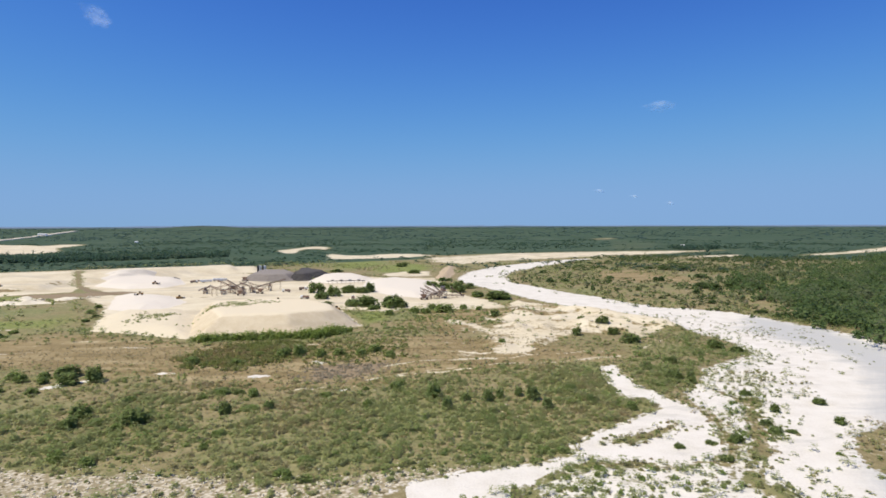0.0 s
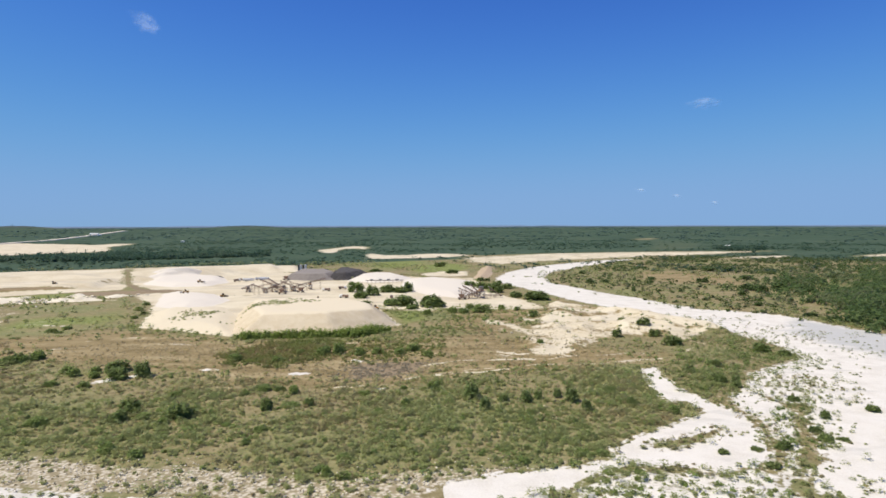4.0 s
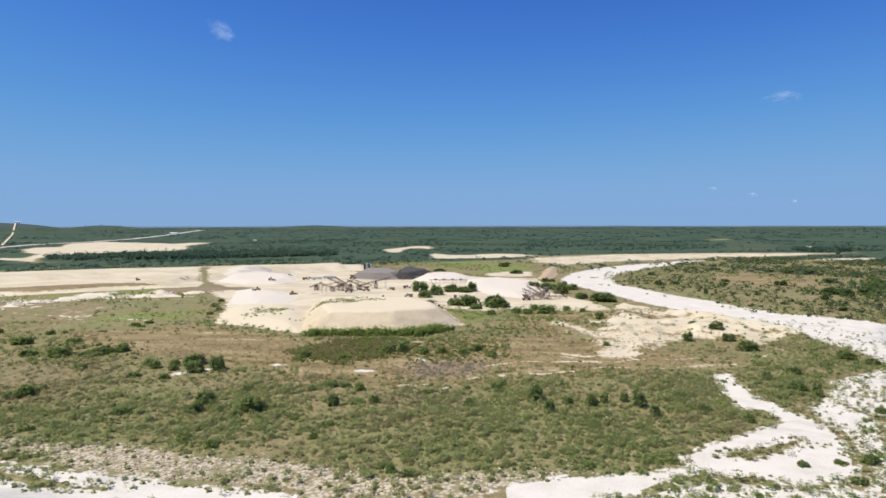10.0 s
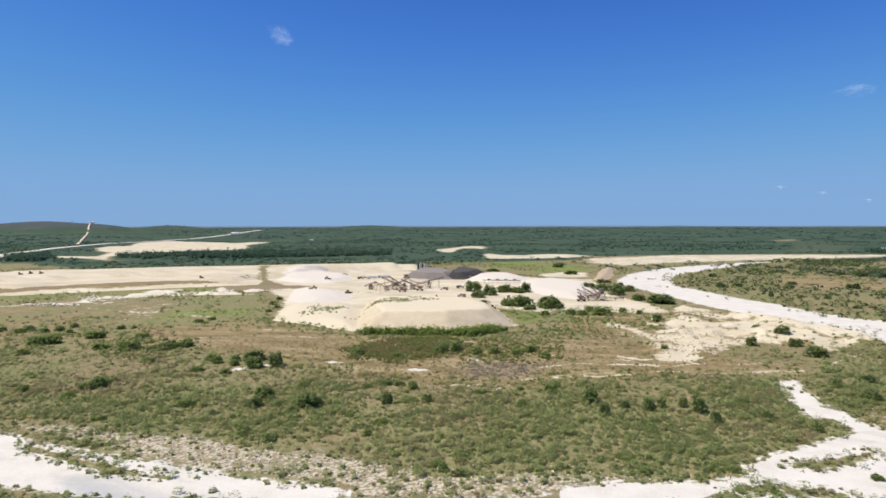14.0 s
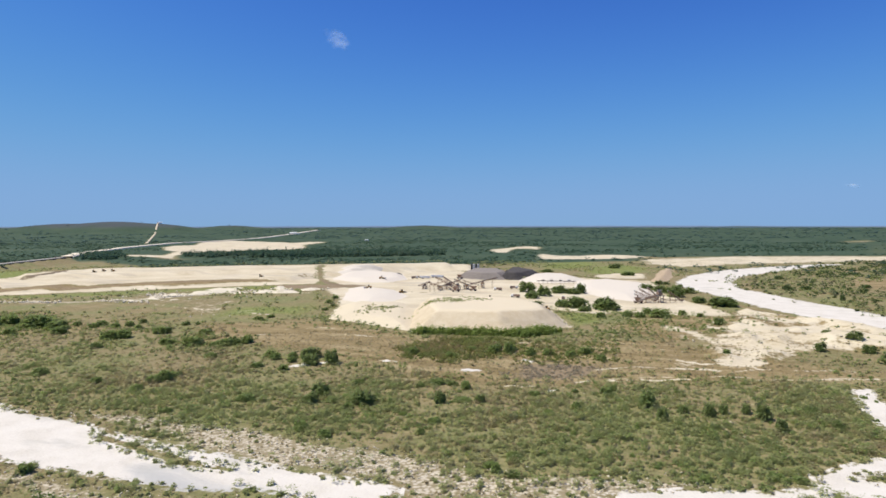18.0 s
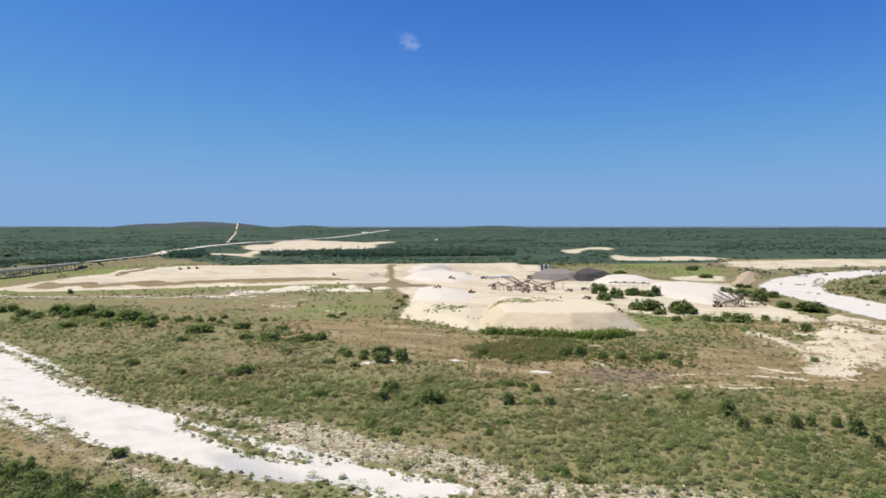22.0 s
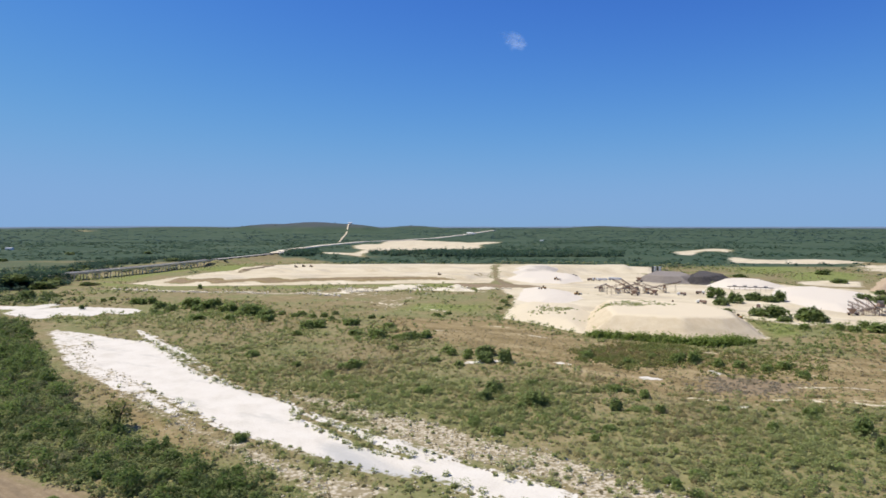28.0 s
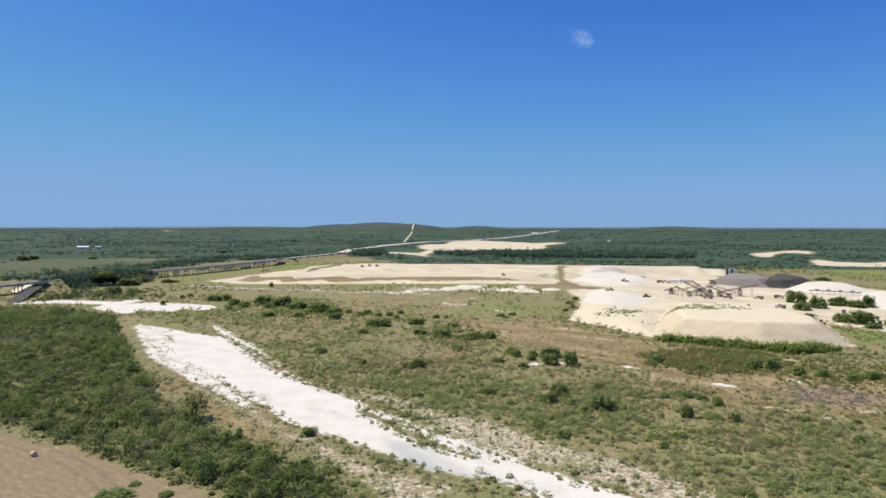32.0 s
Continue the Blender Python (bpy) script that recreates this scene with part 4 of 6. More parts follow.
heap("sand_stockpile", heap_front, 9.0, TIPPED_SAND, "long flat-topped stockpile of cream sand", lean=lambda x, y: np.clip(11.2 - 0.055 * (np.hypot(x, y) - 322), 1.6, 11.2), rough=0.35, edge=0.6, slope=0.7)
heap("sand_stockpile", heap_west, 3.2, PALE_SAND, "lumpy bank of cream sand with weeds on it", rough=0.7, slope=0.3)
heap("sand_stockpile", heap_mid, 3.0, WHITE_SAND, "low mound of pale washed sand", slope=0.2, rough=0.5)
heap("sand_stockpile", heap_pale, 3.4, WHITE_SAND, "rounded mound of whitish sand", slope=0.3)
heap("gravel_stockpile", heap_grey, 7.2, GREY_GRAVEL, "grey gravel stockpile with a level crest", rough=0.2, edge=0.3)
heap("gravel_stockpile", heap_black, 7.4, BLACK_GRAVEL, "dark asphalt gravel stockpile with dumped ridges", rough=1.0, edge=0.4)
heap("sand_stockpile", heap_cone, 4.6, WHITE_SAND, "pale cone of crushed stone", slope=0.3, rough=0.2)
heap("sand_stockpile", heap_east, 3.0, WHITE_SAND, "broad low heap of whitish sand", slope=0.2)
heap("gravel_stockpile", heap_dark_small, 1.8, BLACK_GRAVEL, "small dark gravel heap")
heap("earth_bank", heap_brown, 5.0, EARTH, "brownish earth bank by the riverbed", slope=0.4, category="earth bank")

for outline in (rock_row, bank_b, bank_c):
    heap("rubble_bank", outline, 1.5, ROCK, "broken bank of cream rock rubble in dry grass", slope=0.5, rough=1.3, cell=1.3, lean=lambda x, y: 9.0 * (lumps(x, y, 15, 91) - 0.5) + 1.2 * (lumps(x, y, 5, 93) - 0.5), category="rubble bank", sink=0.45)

# ---- build: plants and stones too many to count ----
sheet_of_plants("scrub", "feathery grey-green scrub on the dry plain", 19500, 112, 250, scrub_chance, 2.7, 1.8, 56, 0.22, SCRUB, "scrub", up=2.4, mixed=0.6)
sheet_of_plants("scrub", "grey-green scrub at the foot of the gravel pit", 17000, 250, 430, scrub_chance, 3.2, 1.5, 24, 0.4, SCRUB, "scrub", up=2.2, mixed=0.6)
sheet_of_plants("low_brush", "knee-high olive brush and grass between the shrubs", 60000, 112, 300, lambda x, y, c: (0.25 + 0.75 * scrub_chance(x, y, c)) * np.clip(1 - bare(c), 0, 1) * (1 - c["white"]) * (1 - 0.75 * c["stony"]) * (1 - 0.5 * c["dry"]) * (1 - smooth(c["wood"], 0.4, 0.7)), 1.5, 0.5, 10, 0.26, SCRUB, "brush", up=2.6, mixed=0.6)
sheet_of_plants("green_shrubs", "scattered rounded green shrubs in the scrub", 5200, 112, 430, lambda x, y, c: scrub_chance(x, y, c) * 0.9 * (1 - c["white"]), 3.8, 2.1, 64, 0.29, BUSH, "shrubs", up=1.6, mixed=0.7)
sheet_of_plants("bar_scrub", "small grey-green bushes speckling the white gravel bars", 62000, 118, 400, bar_chance, 1.9, 1.1, 26, 0.24, SCRUB, "scrub", -38.5, 66, up=2.0, mixed=0.7)
sheet_of_plants("scrub_beyond", "scattered shrubs round the gravel pit", 26000, 430, 950, mid_chance, 4.2, 2.4, 22, 0.62, SCRUB, "scrub", up=1.2)
sheet_of_plants("shrubland", "grey-green bushes on the far riverbank", 11000, 400, 1150, lambda x, y, c: any_of(soft(shrubland, x, y, 20) * 0.9, soft(meadow_right, x, y, 12) * 0.38 * (1 - soft(meadow_dry, x, y, 10))) * smooth(lumps(x, y, 45, 15), 0.3, 0.55), 6.5, 3.6, 16, 1.0, THICKET, "bushes", -39, -4, up=1.0, mixed=0.8)
sheet_of_plants("thicket", "dense dull green thicket beside the creek", 27000, 105, 600, thicket_chance, 4.2, 2.3, 44, 0.33, THICKET, "thicket", 40, 79.5, up=1.5, mixed=0.9)
sheet_of_plants("thicket_crowns", "round green crowns standing out of the thicket", 3300, 105, 600, lambda x, y, c: thicket_chance(x, y, c) * 0.7, 7.2, 5.4, 180, 0.36, GREEN_CROWN, "thicket", 40, 79.5, up=0.7, mixed=0.9)
sheet_of_plants("forest", "dense green bottomland woods", 9000, 380, 1300, forest_chance, 11.0, 7.5, 40, 1.05, WOODLAND, "woods", -39, 0, up=0.9, mixed=0.9)
sheet_of_plants("forest_edge", "tall broad trees in the bottomland woods", 1500, 300, 900, forest_chance, 17.0, 10.5, 90, 1.0, WOODLAND, "woods", -39, 0, up=0.8, mixed=0.9)
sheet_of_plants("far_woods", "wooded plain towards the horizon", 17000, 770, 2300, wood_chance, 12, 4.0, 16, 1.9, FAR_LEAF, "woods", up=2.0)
sheet_of_plants("far_woods", "wooded plain towards the horizon", 16000, 2200, 4750, wood_chance, 22, 3.4, 10, 4.0, HAZED_LEAF, "woods", up=2.2)
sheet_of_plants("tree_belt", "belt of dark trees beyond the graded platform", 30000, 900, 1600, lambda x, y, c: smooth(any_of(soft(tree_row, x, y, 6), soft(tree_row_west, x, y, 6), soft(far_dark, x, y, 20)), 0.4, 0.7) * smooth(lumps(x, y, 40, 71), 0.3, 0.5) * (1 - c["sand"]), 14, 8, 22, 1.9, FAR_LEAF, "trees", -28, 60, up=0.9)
def brush_chance(x, y, c):
    p = any_of(soft(clump_w, x, y, 5), soft(clump_b, x, y, 6) * 0.5, soft(clump_c, x, y, 5) * 0.4, soft(clump_d, x, y, 4) * 0.3, soft(clump_e, x, y, 4) * 0.2, soft(clump_f, x, y, 6) * 0.4, soft(clump_g, x, y, 8) * 0.5)
    return p * smooth(lumps(x, y, 14, 77), 0.35, 0.6)

sheet_of_plants("green_brush", "denser green brush in the damper hollows", 34000, 120, 480, brush_chance, 2.9, 1.9, 44, 0.32, BUSH, "brush", up=1.2, mixed=0.8)
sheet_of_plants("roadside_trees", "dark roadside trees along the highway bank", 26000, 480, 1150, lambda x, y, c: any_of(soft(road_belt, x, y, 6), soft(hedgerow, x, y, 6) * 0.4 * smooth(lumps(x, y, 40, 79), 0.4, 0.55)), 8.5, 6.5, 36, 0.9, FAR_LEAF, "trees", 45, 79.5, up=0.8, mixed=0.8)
sheet_of_plants("creek_brush", "dull green brush on the creek bank below the highway", 9000, 430, 720, lambda x, y, c: soft(creek_side, x, y, 6) * (0.25 + 0.75 * smooth(lumps(x, y, 25, 83), 0.4, 0.6)), 5.0, 3.2, 30, 0.65, THICKET, "brush", 45, 79.5, up=1.0, mixed=0.8)
sheet_of_plants("hedge", "bright green reeds along the foot of the sand pile", 14000, 285, 330, lambda x, y, c: smooth(soft(hedge, x, y, 3), 0.4, 0.7), 3.0, 3.4, 40, 0.4, REED, "reeds", 5, 25)
sheet_of_plants("thorn_brush", "brown-green thorn brush on the old terrace", 9000, 220, 320, lambda x, y, c: any_of(smooth(soft(thorn_dark, x, y, 9) + 0.6 * (lumps(x, y, 9, 85) - 0.5), 0.4, 0.7), soft(reeds, x, y, 6) * 0.3), 2.8, 1.5, 40, 0.3, THORN, "brush", 0, 30, up=1.0)
sheet_of_plants("grey_brush", "low leafless grey brush on bare ground", 5000, 210, 260, lambda x, y, c: soft(scrub_stain, x, y, 5) * 0.4, 2.0, 0.7, 22, 0.26, BRUSHWOOD, "brush", 0, 20, up=1.4)
sheet_of_plants("weeds", "weeds growing on the sand banks", 9000, 290, 460, lambda x, y, c: any_of(soft(weeds_a, x, y, 3), soft(weeds_b, x, y, 3)) * smooth(lumps(x, y, 9, 31), 0.45, 0.6) * 0.9, 1.9, 1.0, 22, 0.3, SCRUB, "weeds", 5, 30, on_heaps=True)
sheet_of_plants("dry_grass", "straw-coloured dry grass tufts", 46000, 112, 330, lambda x, y, c: np.clip((0.12 + 0.5 * c["dry"] + 0.3 * c["stony"]) * (1 - bare(c)), 0, 1) * (1 - smooth(c["wood"], 0.3, 0.6)), 1.1, 0.6, 8, 0.24, STRAW, "grass", up=1.2)


def stones(name, label, n, r0, r1, chance, size, material, a0=-38.5, a1=79.5):
    """Loose stones: uneven eight-sided lumps half sunk into the ground."""
    x, y = scatter(n, r0, r1, a0, a1)
    c = cover(x, y)
    keep = dice.random(n) < chance(x, y, c)
    x, y = x[keep], y[keep]
    z = lie(x, y)
    k = len(x)
    s = size * (0.5 + dice.random(k) ** 2 * 1.3)
    tips = np.array([(1, 0, 0), (0, 1, 0), (-1, 0, 0), (0, -1, 0), (0, 0, 1), (0, 0, -1)], float)
    v = tips[None] * (0.6 + 0.7 * dice.random((k, 6, 1))) * s[:, None, None] * np.array([0.55, 0.55, 0.4])
    v = v + dice.normal(size=(k, 6, 3)) * s[:, None, None] * 0.07
    turn = dice.random(k) * 6.28
    co, si = np.cos(turn)[:, None], np.sin(turn)[:, None]
    v = np.stack([v[..., 0] * co - v[..., 1] * si + x[:, None], v[..., 0] * si + v[..., 1] * co + y[:, None], v[..., 2] + z[:, None] + 0.08 * s[:, None]], -1)
    tri = np.array([(0, 1, 4), (1, 2, 4), (2, 3, 4), (3, 0, 4), (1, 0, 5), (2, 1, 5), (3, 2, 5), (0, 3, 5)])
    me = mesh_of(name, v.reshape(-1, 3), (np.arange(k)[:, None, None] * 6 + tri[None]).reshape(-1, 3))
    me.materials.append(material)
    return tagged(new(name, me), label, "stones", kind="stuff")

stones("cobbles", "pale limestone cobbles along the riverbanks", 60000, 112, 260, lambda x, y, c: c["stony"] ** 1.5 * (1 - np.clip(c["white"] * 2 - 0.6, 0, 1)) * smooth(lumps(x, y, 7, 41), 0.4, 0.6) * 0.9, 0.45, ROCK)
stones("rubble_rocks", "broken pale rock in dumped rows", 3500, 300, 620, lambda x, y, c: any_of(soft(rubble, x, y, 4) * 0.4, soft(cream_rock, x, y, 4) * 0.5) * smooth(lumps(x, y, 14, 43), 0.45, 0.6), 1.2, ROCK)
stones("rubble_rocks", "row of broken cream boulders along an old bank", 60000, 400, 640, lambda x, y, c: any_of(line_of(RUBBLE_LINE, x, y + 10 * (lumps(x, y, 20, 97) - 0.5), 3.0), soft(rock_row, x, y, 5) * 0.6) * smooth(lumps(x, y, 18, 45), 0.4, 0.55) * 0.8, 1.7, ROCK, 25, 70)


# ---- trees and bushes that stand out ----
def crown_mesh(name, wide, high, per, leaf, material, low):
    k = 11
    a = np.arange(k) * 2.4 + dice.random(k)
    ground = np.arange(k) < 6
    d = np.where(ground, 0.29, 0.21) * wide * (0.75 + 0.4 * dice.random(k))
    z = low * high + np.where(ground, 0.0, (0.12 + 0.2 * dice.random(k)) * high)
    h = high * np.where(ground, 0.5 + 0.2 * dice.random(k), 0.6)
    return leaf_mesh(name, d * np.cos(a), d * np.sin(a), z, wide * (0.38 + 0.22 * dice.random(k)), h, 0.2 + 0.5 * dice.random(k), per, np.full(k, leaf), material, 1.1)

def make_tree(name, label, category, wide, high, material, per=26, leaf=0.4, low=0.25, stems=1):
    """A tree with a tapered, forked trunk and a crown of leaf clumps."""
    tree = thing(name, Matrix.Translation((0, 0, -500)), label, category)
    for s in range(stems):
        bm = bmesh.new()
        a = 6.28 * s / stems + dice.random()
        foot = Vector((0.25 * math.cos(a), 0.25 * math.sin(a), -0.3)) if stems > 1 else Vector((0, 0, -0.3))
        fork = Vector((0.12 * wide * math.cos(a), 0.12 * wide * math.sin(a), high * 0.38))
        rod(bm, foot, fork, 0.035 * high, 7, 0.024 * high)
        trunk = part("trunk", bm, BARK, tree)
        for q in range(3 if stems == 1 else 1):
            b = a + 2.1 * q
            bm = bmesh.new()
            mid = fork + Vector((0.14 * wide * math.cos(b), 0.14 * wide * math.sin(b), high * 0.2))
            rod(bm, fork, mid, 0.022 * high, 5, 0.015 * high)
            rod(bm, mid, mid + Vector((0.1 * wide * math.cos(b + 0.5), 0.1 * wide * math.sin(b + 0.5), high * 0.2)), 0.015 * high, 5, 0.006 * high)
            part("limb", bm, BARK, trunk)
    part("crown", crown_mesh("crown", wide, high, per, leaf, material, low), material, tree)
    return tree

def plant_out(patterns, text, group):
    """Copies of the patterns at x, y with their width and height in metres."""
    for k, p in enumerate(text.split()):
        x, y, w, h = [float(v) for v in p.split(",")]
        src, base_w, base_h = patterns[k % len(patterns)]
        m = on_ground(x, y, 73.0 * k, 1.0, 0.05) @ Matrix.Diagonal((w / base_w, w / base_w, h / base_h, 1))
        ob = copy_thing(src, m)
        tagged(ob, group=group)

def drop(patterns):
    for src, _, _ in patterns:
        for o in (*src.children_recursive, src):
            bpy.data.objects.remove(o)

oaks = [(make_tree("oak_tree", "broad dark green oak standing on pale sand", "tree", 8, 6, TREE, 120, 0.5, 0.0), 6.6, 4.7) for _ in range(3)]
bushes = [(make_tree("bush", "rounded dark green mesquite bush in dry scrub", "bush", 4, 4, TREE, 76, 0.29, 0.0, 3), 4, 4) for _ in range(4)]
greens = [(make_tree("shrub", "fresh green shrub on the dry plain", "shrub", 4, 3, BUSH, 64, 0.28, 0.0, 3), 4, 3) for _ in range(3)]
riverside = [(make_tree("oak_tree", "dark green tree at the edge of the riverside woods", "tree", 8, 6, WOODLAND, 76, 0.56, 0.0), 7, 5.6) for _ in range(3)]
sparse = [(make_tree("willow_tree", "tall thin-leaved tree at the thicket's edge", "tree", 6, 8, THORN, 64, 0.3, 0.1, 2), 6, 8)]

plant_out(oaks, "-103,506,13.2,8.1 -85,481,10.6,7.8 -90,463,10.2,5.6 -82,424,12.0,2.5 -77,505,12.1,6.0 -66,501,10.0,5.6 -60,509,8.6,7.9 -52,420,15.1,7.2 -62,420,7.6,5.5 -37,426,10.1,4.0 -33,417,16.6,7.3 -45,403,8.0,3.1 41,467,15.8,4.9 5,535,10.5,4.4 26,479,9.5,4.3 -10,550,10.8,5.1 13,530,9.4,6.6 -32,705,13.9,4.7 -54,820,16.2,5.6 -125,725,13.0,3.5", "oaks round the gravel pit")
plant_out(bushes, "-86,171,8.2,5.9 -103,175,7.4,5.4 -102,167,6.0,3.8 -137,225,10.0,5.6 -123,217,7.0,7.8 -3,196,5.6,6.8 1,184,4.1,4.7 14,192,4.3,5.3 18,196,3.6,3.6 24,197,3.2,4.1 28,193,4.8,5.7 31,184,3.8,4.8 7,193,3.6,3.1 42,204,4.6,2.8 46,191,4.4,3.0 -64,180,3.9,4.6 -52,184,3.5,3.5 97,180,3.5,3.4 86,214,4.4,4.7 82,220,7.1,3.8", "bushes on the river plain")
plant_out(bushes, "87,287,10.2,5.9 85,309,7.7,4.7 84,326,8.7,4.2 66,306,5.9,5.4 78,349,6.4,3.5 121,275,8.4,4.7 90,245,6.8,3.0 127,267,5.9,3.2 109,169,3.7,2.9 87,161,4.5,2.6 88,168,3.9,2.2 115,188,4.9,2.5 74,155,3.9,3.2 66,143,3.9,1.5 67,154,3.5,1.0 58,151,3.0,1.5 92,162,3.4,1.1 97,198,4.5,2.2 77,233,4.4,3.6", "bushes on the gravel bars")
plant_out(greens, "-221,388,6.7,3.2 -205,354,5.7,2.4 -231,415,6.3,2.8 -91,144,4.6,3.0 -82,141,4.7,2.4 -96,170,4.8,2.1 -72,201,5.6,2.2 -66,201,3.2,1.9 -62,201,3.4,2.7 -34,133,2.9,2.6 -30,132,4.3,1.7 -16,206,5.0,3.5 -14,212,2.6,2.5 -67,258,5.9,4.9 -61,260,5.4,6.6 -35,262,5.8,3.2 -22,257,5.7,3.7 -44,262,6.4,3.7 -51,258,5.3,4.4 10,143,3.3,1.7 24,149,4.1,1.9 29,149,3.8,1.4 35,138,3.0,1.1 27,284,4.0,2.2 56,183,3.9,3.0", "shrubs on the river plain")
plant_out(greens, "-166,175,6.8,4.5 -237,251,6.2,4.7 -216,228,6.3,3.5 -290,260,7.0,3.8 -247,234,10.1,5.4 -278,258,6.0,3.0 -217,256,8.7,3.5 -191,233,9.0,2.8 -186,164,4.5,2.7 -90,143,3.5,2.2 -83,142,3.4,2.1 -133,98,4.1,3.0 -166,162,5.1,2.2 -185,239,7.8,3.6 -183,245,6.1,4.6 -222,307,6.8,2.2 -220,316,6.1,2.3 -135,202,4.9,2.5 -131,49,8.2,2.2 -135,55,3.1,0.8 -125,57,3.5,1.0", "shrubs by the left creek")
plant_out(bushes, "-325,248,15.0,8.7 -307,250,7.3,4.8 -363,250,12.0,8.0 -327,215,7.7,3.0 -130,213,8.5,6.0 -122,216,5.5,6.5 -74,204,6.6,1.6 -67,201,3.9,2.2 -64,180,4.3,4.5 -188,240,5.5,4.7 -209,372,5.0,2.5 -375,225,7.8,3.5 -374,214,6.0,3.2 -430,196,4.7,4.3 -622,257,26.5,8.8 -616,224,32.3,9.4", "dark bushes of the western plain")
plant_out(bushes, "-639,203,26.4,7.4 -679,231,28.2,9.5 -689,268,32.0,14.1 -598,240,25.4,8.4 -713,219,14.7,6.5 -523,199,14.3,8.8 -1133,298,23.0,10.7 -1158,320,21.2,9.9 -782,344,25.2,6.2 -836,383,18.1,6.4 -598,279,19.5,3.8 -901,551,41.5,5.4 -1105,390,16.1,6.3 -1164,654,18.4,7.3 -1244,548,18.7,7.5 -485,319,5.1,5.4 -530,278,5.9,3.1 -273,263,6.0,3.0 -275,274,5.4,2.8 -247,276,5.9,2.6", "trees along the highway")
plant_out(bushes, "0,539,12.3,7.9 12,505,14.6,8.0 22,536,13.1,5.9 26,471,9.2,5.2 40,459,21.1,8.7 17,584,6.0,3.9 -1,606,10.1,4.8 6,609,7.4,3.7 31,372,6.6,5.9", "bushes behind the crusher")
plant_out(greens, "0,391,13.7,6.2 13,404,6.4,4.0 23,399,5.4,3.4 -7,402,7.4,4.9 -11,385,8.2,4.7 -18,388,7.1,4.7 -33,379,7.0,4.0", "shrubs by the gravel plant")
plant_out(greens, "-392,228,11.1,6.2 -380,229,8.1,4.7 -380,244,16.5,8.3 -363,245,14.7,8.0 -361,236,10.5,4.6 -342,247,11.6,6.4 -302,241,10.6,5.9 -302,255,6.0,3.6 -328,213,9.6,3.6 -429,232,10.4,5.4 -423,233,7.4,5.9 -420,238,8.8,6.6 -466,234,6.4,3.2 -459,224,5.0,3.7 -343,242,7.7,5.1", "shrubs above the dry creek")
plant_out(greens, "-319,246,17.6,7.8 -289,233,9.8,5.3 -310,223,7.8,4.5 -251,229,9.9,5.3 -261,257,4.8,2.9 -240,250,8.6,4.5 -203,231,11.3,5.2 -188,235,8.4,4.3 -182,243,6.2,4.0 -217,167,7.3,2.9 -168,172,7.1,3.2 -167,181,5.1,2.2 -148,216,5.4,3.8 -139,214,4.5,3.3 -122,162,4.5,2.7 -137,145,3.3,1.7 -100,245,7.8,3.8 -82,244,5.7,2.7 -77,260,4.8,2.5 -240,212,7.1,2.9 -177,212,6.1,2.5 -147,202,5.5,2.3 -98,193,4.2,2.0 -85,192,3.4,1.7 -72,200,3.1,2.0", "shrubs of the middle plain")
plant_out(sparse, "-168,85,8.9,9.9", "")
plant_out(riverside, "102,590,8.3,4.1 116,590,8.3,4.1 126,522,4.2,3.9 208,599,11.2,5.5 161,512,4.2,2.8 172,475,4.0,2.7 218,525,12.3,6.9 226,515,11.1,6.9 244,524,13.7,8.1 265,523,12.7,6.0 200,490,5.2,4.8 185,427,6.4,3.1 196,383,8.5,2.5 263,481,13.0,5.4 262,452,13.4,6.1 243,406,14.0,5.2 234,368,11.2,4.0 274,420,13.8,6.7 254,368,15.0,6.4 230,331,12.0,4.2 313,509,16.5,7.0 264,635,14.9,5.8 269,747,18.7,5.2 289,746,15.7,5.4 255,767,12.7,4.1 112,700,8.4,4.4 168,625,8.9,3.2 275,585,11.5,5.6 300,615,13.5,5.9 306,584,14.3,6.8", "trees of the riverside woods")
plant_out(greens, "-154,221,5.9,3.3 -144,222,5.3,3.3 -88,165,3.8,2.5 -76,195,3.4,1.8 -66,202,2.6,1.6 -61,198,3.8,3.4 -59,161,4.6,1.9 -59,151,2.7,2.3 -70,165,2.9,1.1 -32,142,4.6,1.9 -36,135,3.8,2.0 -38,198,4.9,1.7 -30,179,3.7,1.7 -23,187,3.5,3.0 -26,206,2.9,1.4 -27,155,2.3,1.3 -46,147,2.6,1.2 -123,163,7.1,2.5 -217,231,8.2,1.9 -276,266,4.6,2.9 -289,254,6.1,3.1 -300,245,7.7,2.1 -227,288,5.8,0.7 -216,304,5.2,1.2 -242,280,3.7,1.4 -58,184,6.7,1.6 -53,185,3.1,2.0 -61,267,4.9,3.0 -66,262,4.9,4.6 -30,270,6.5,3.8", "shrubs of the western plain")
for pattern in (oaks, bushes, greens, riverside, sparse):
    drop(pattern)

# ---- gravel plant ----
def side(a, b, out=0.6):
    """A level unit vector square to the line from a to b."""
    d = Vector(b) - Vector(a)
    return Vector((-d.y, d.x, 0)).normalized() * out

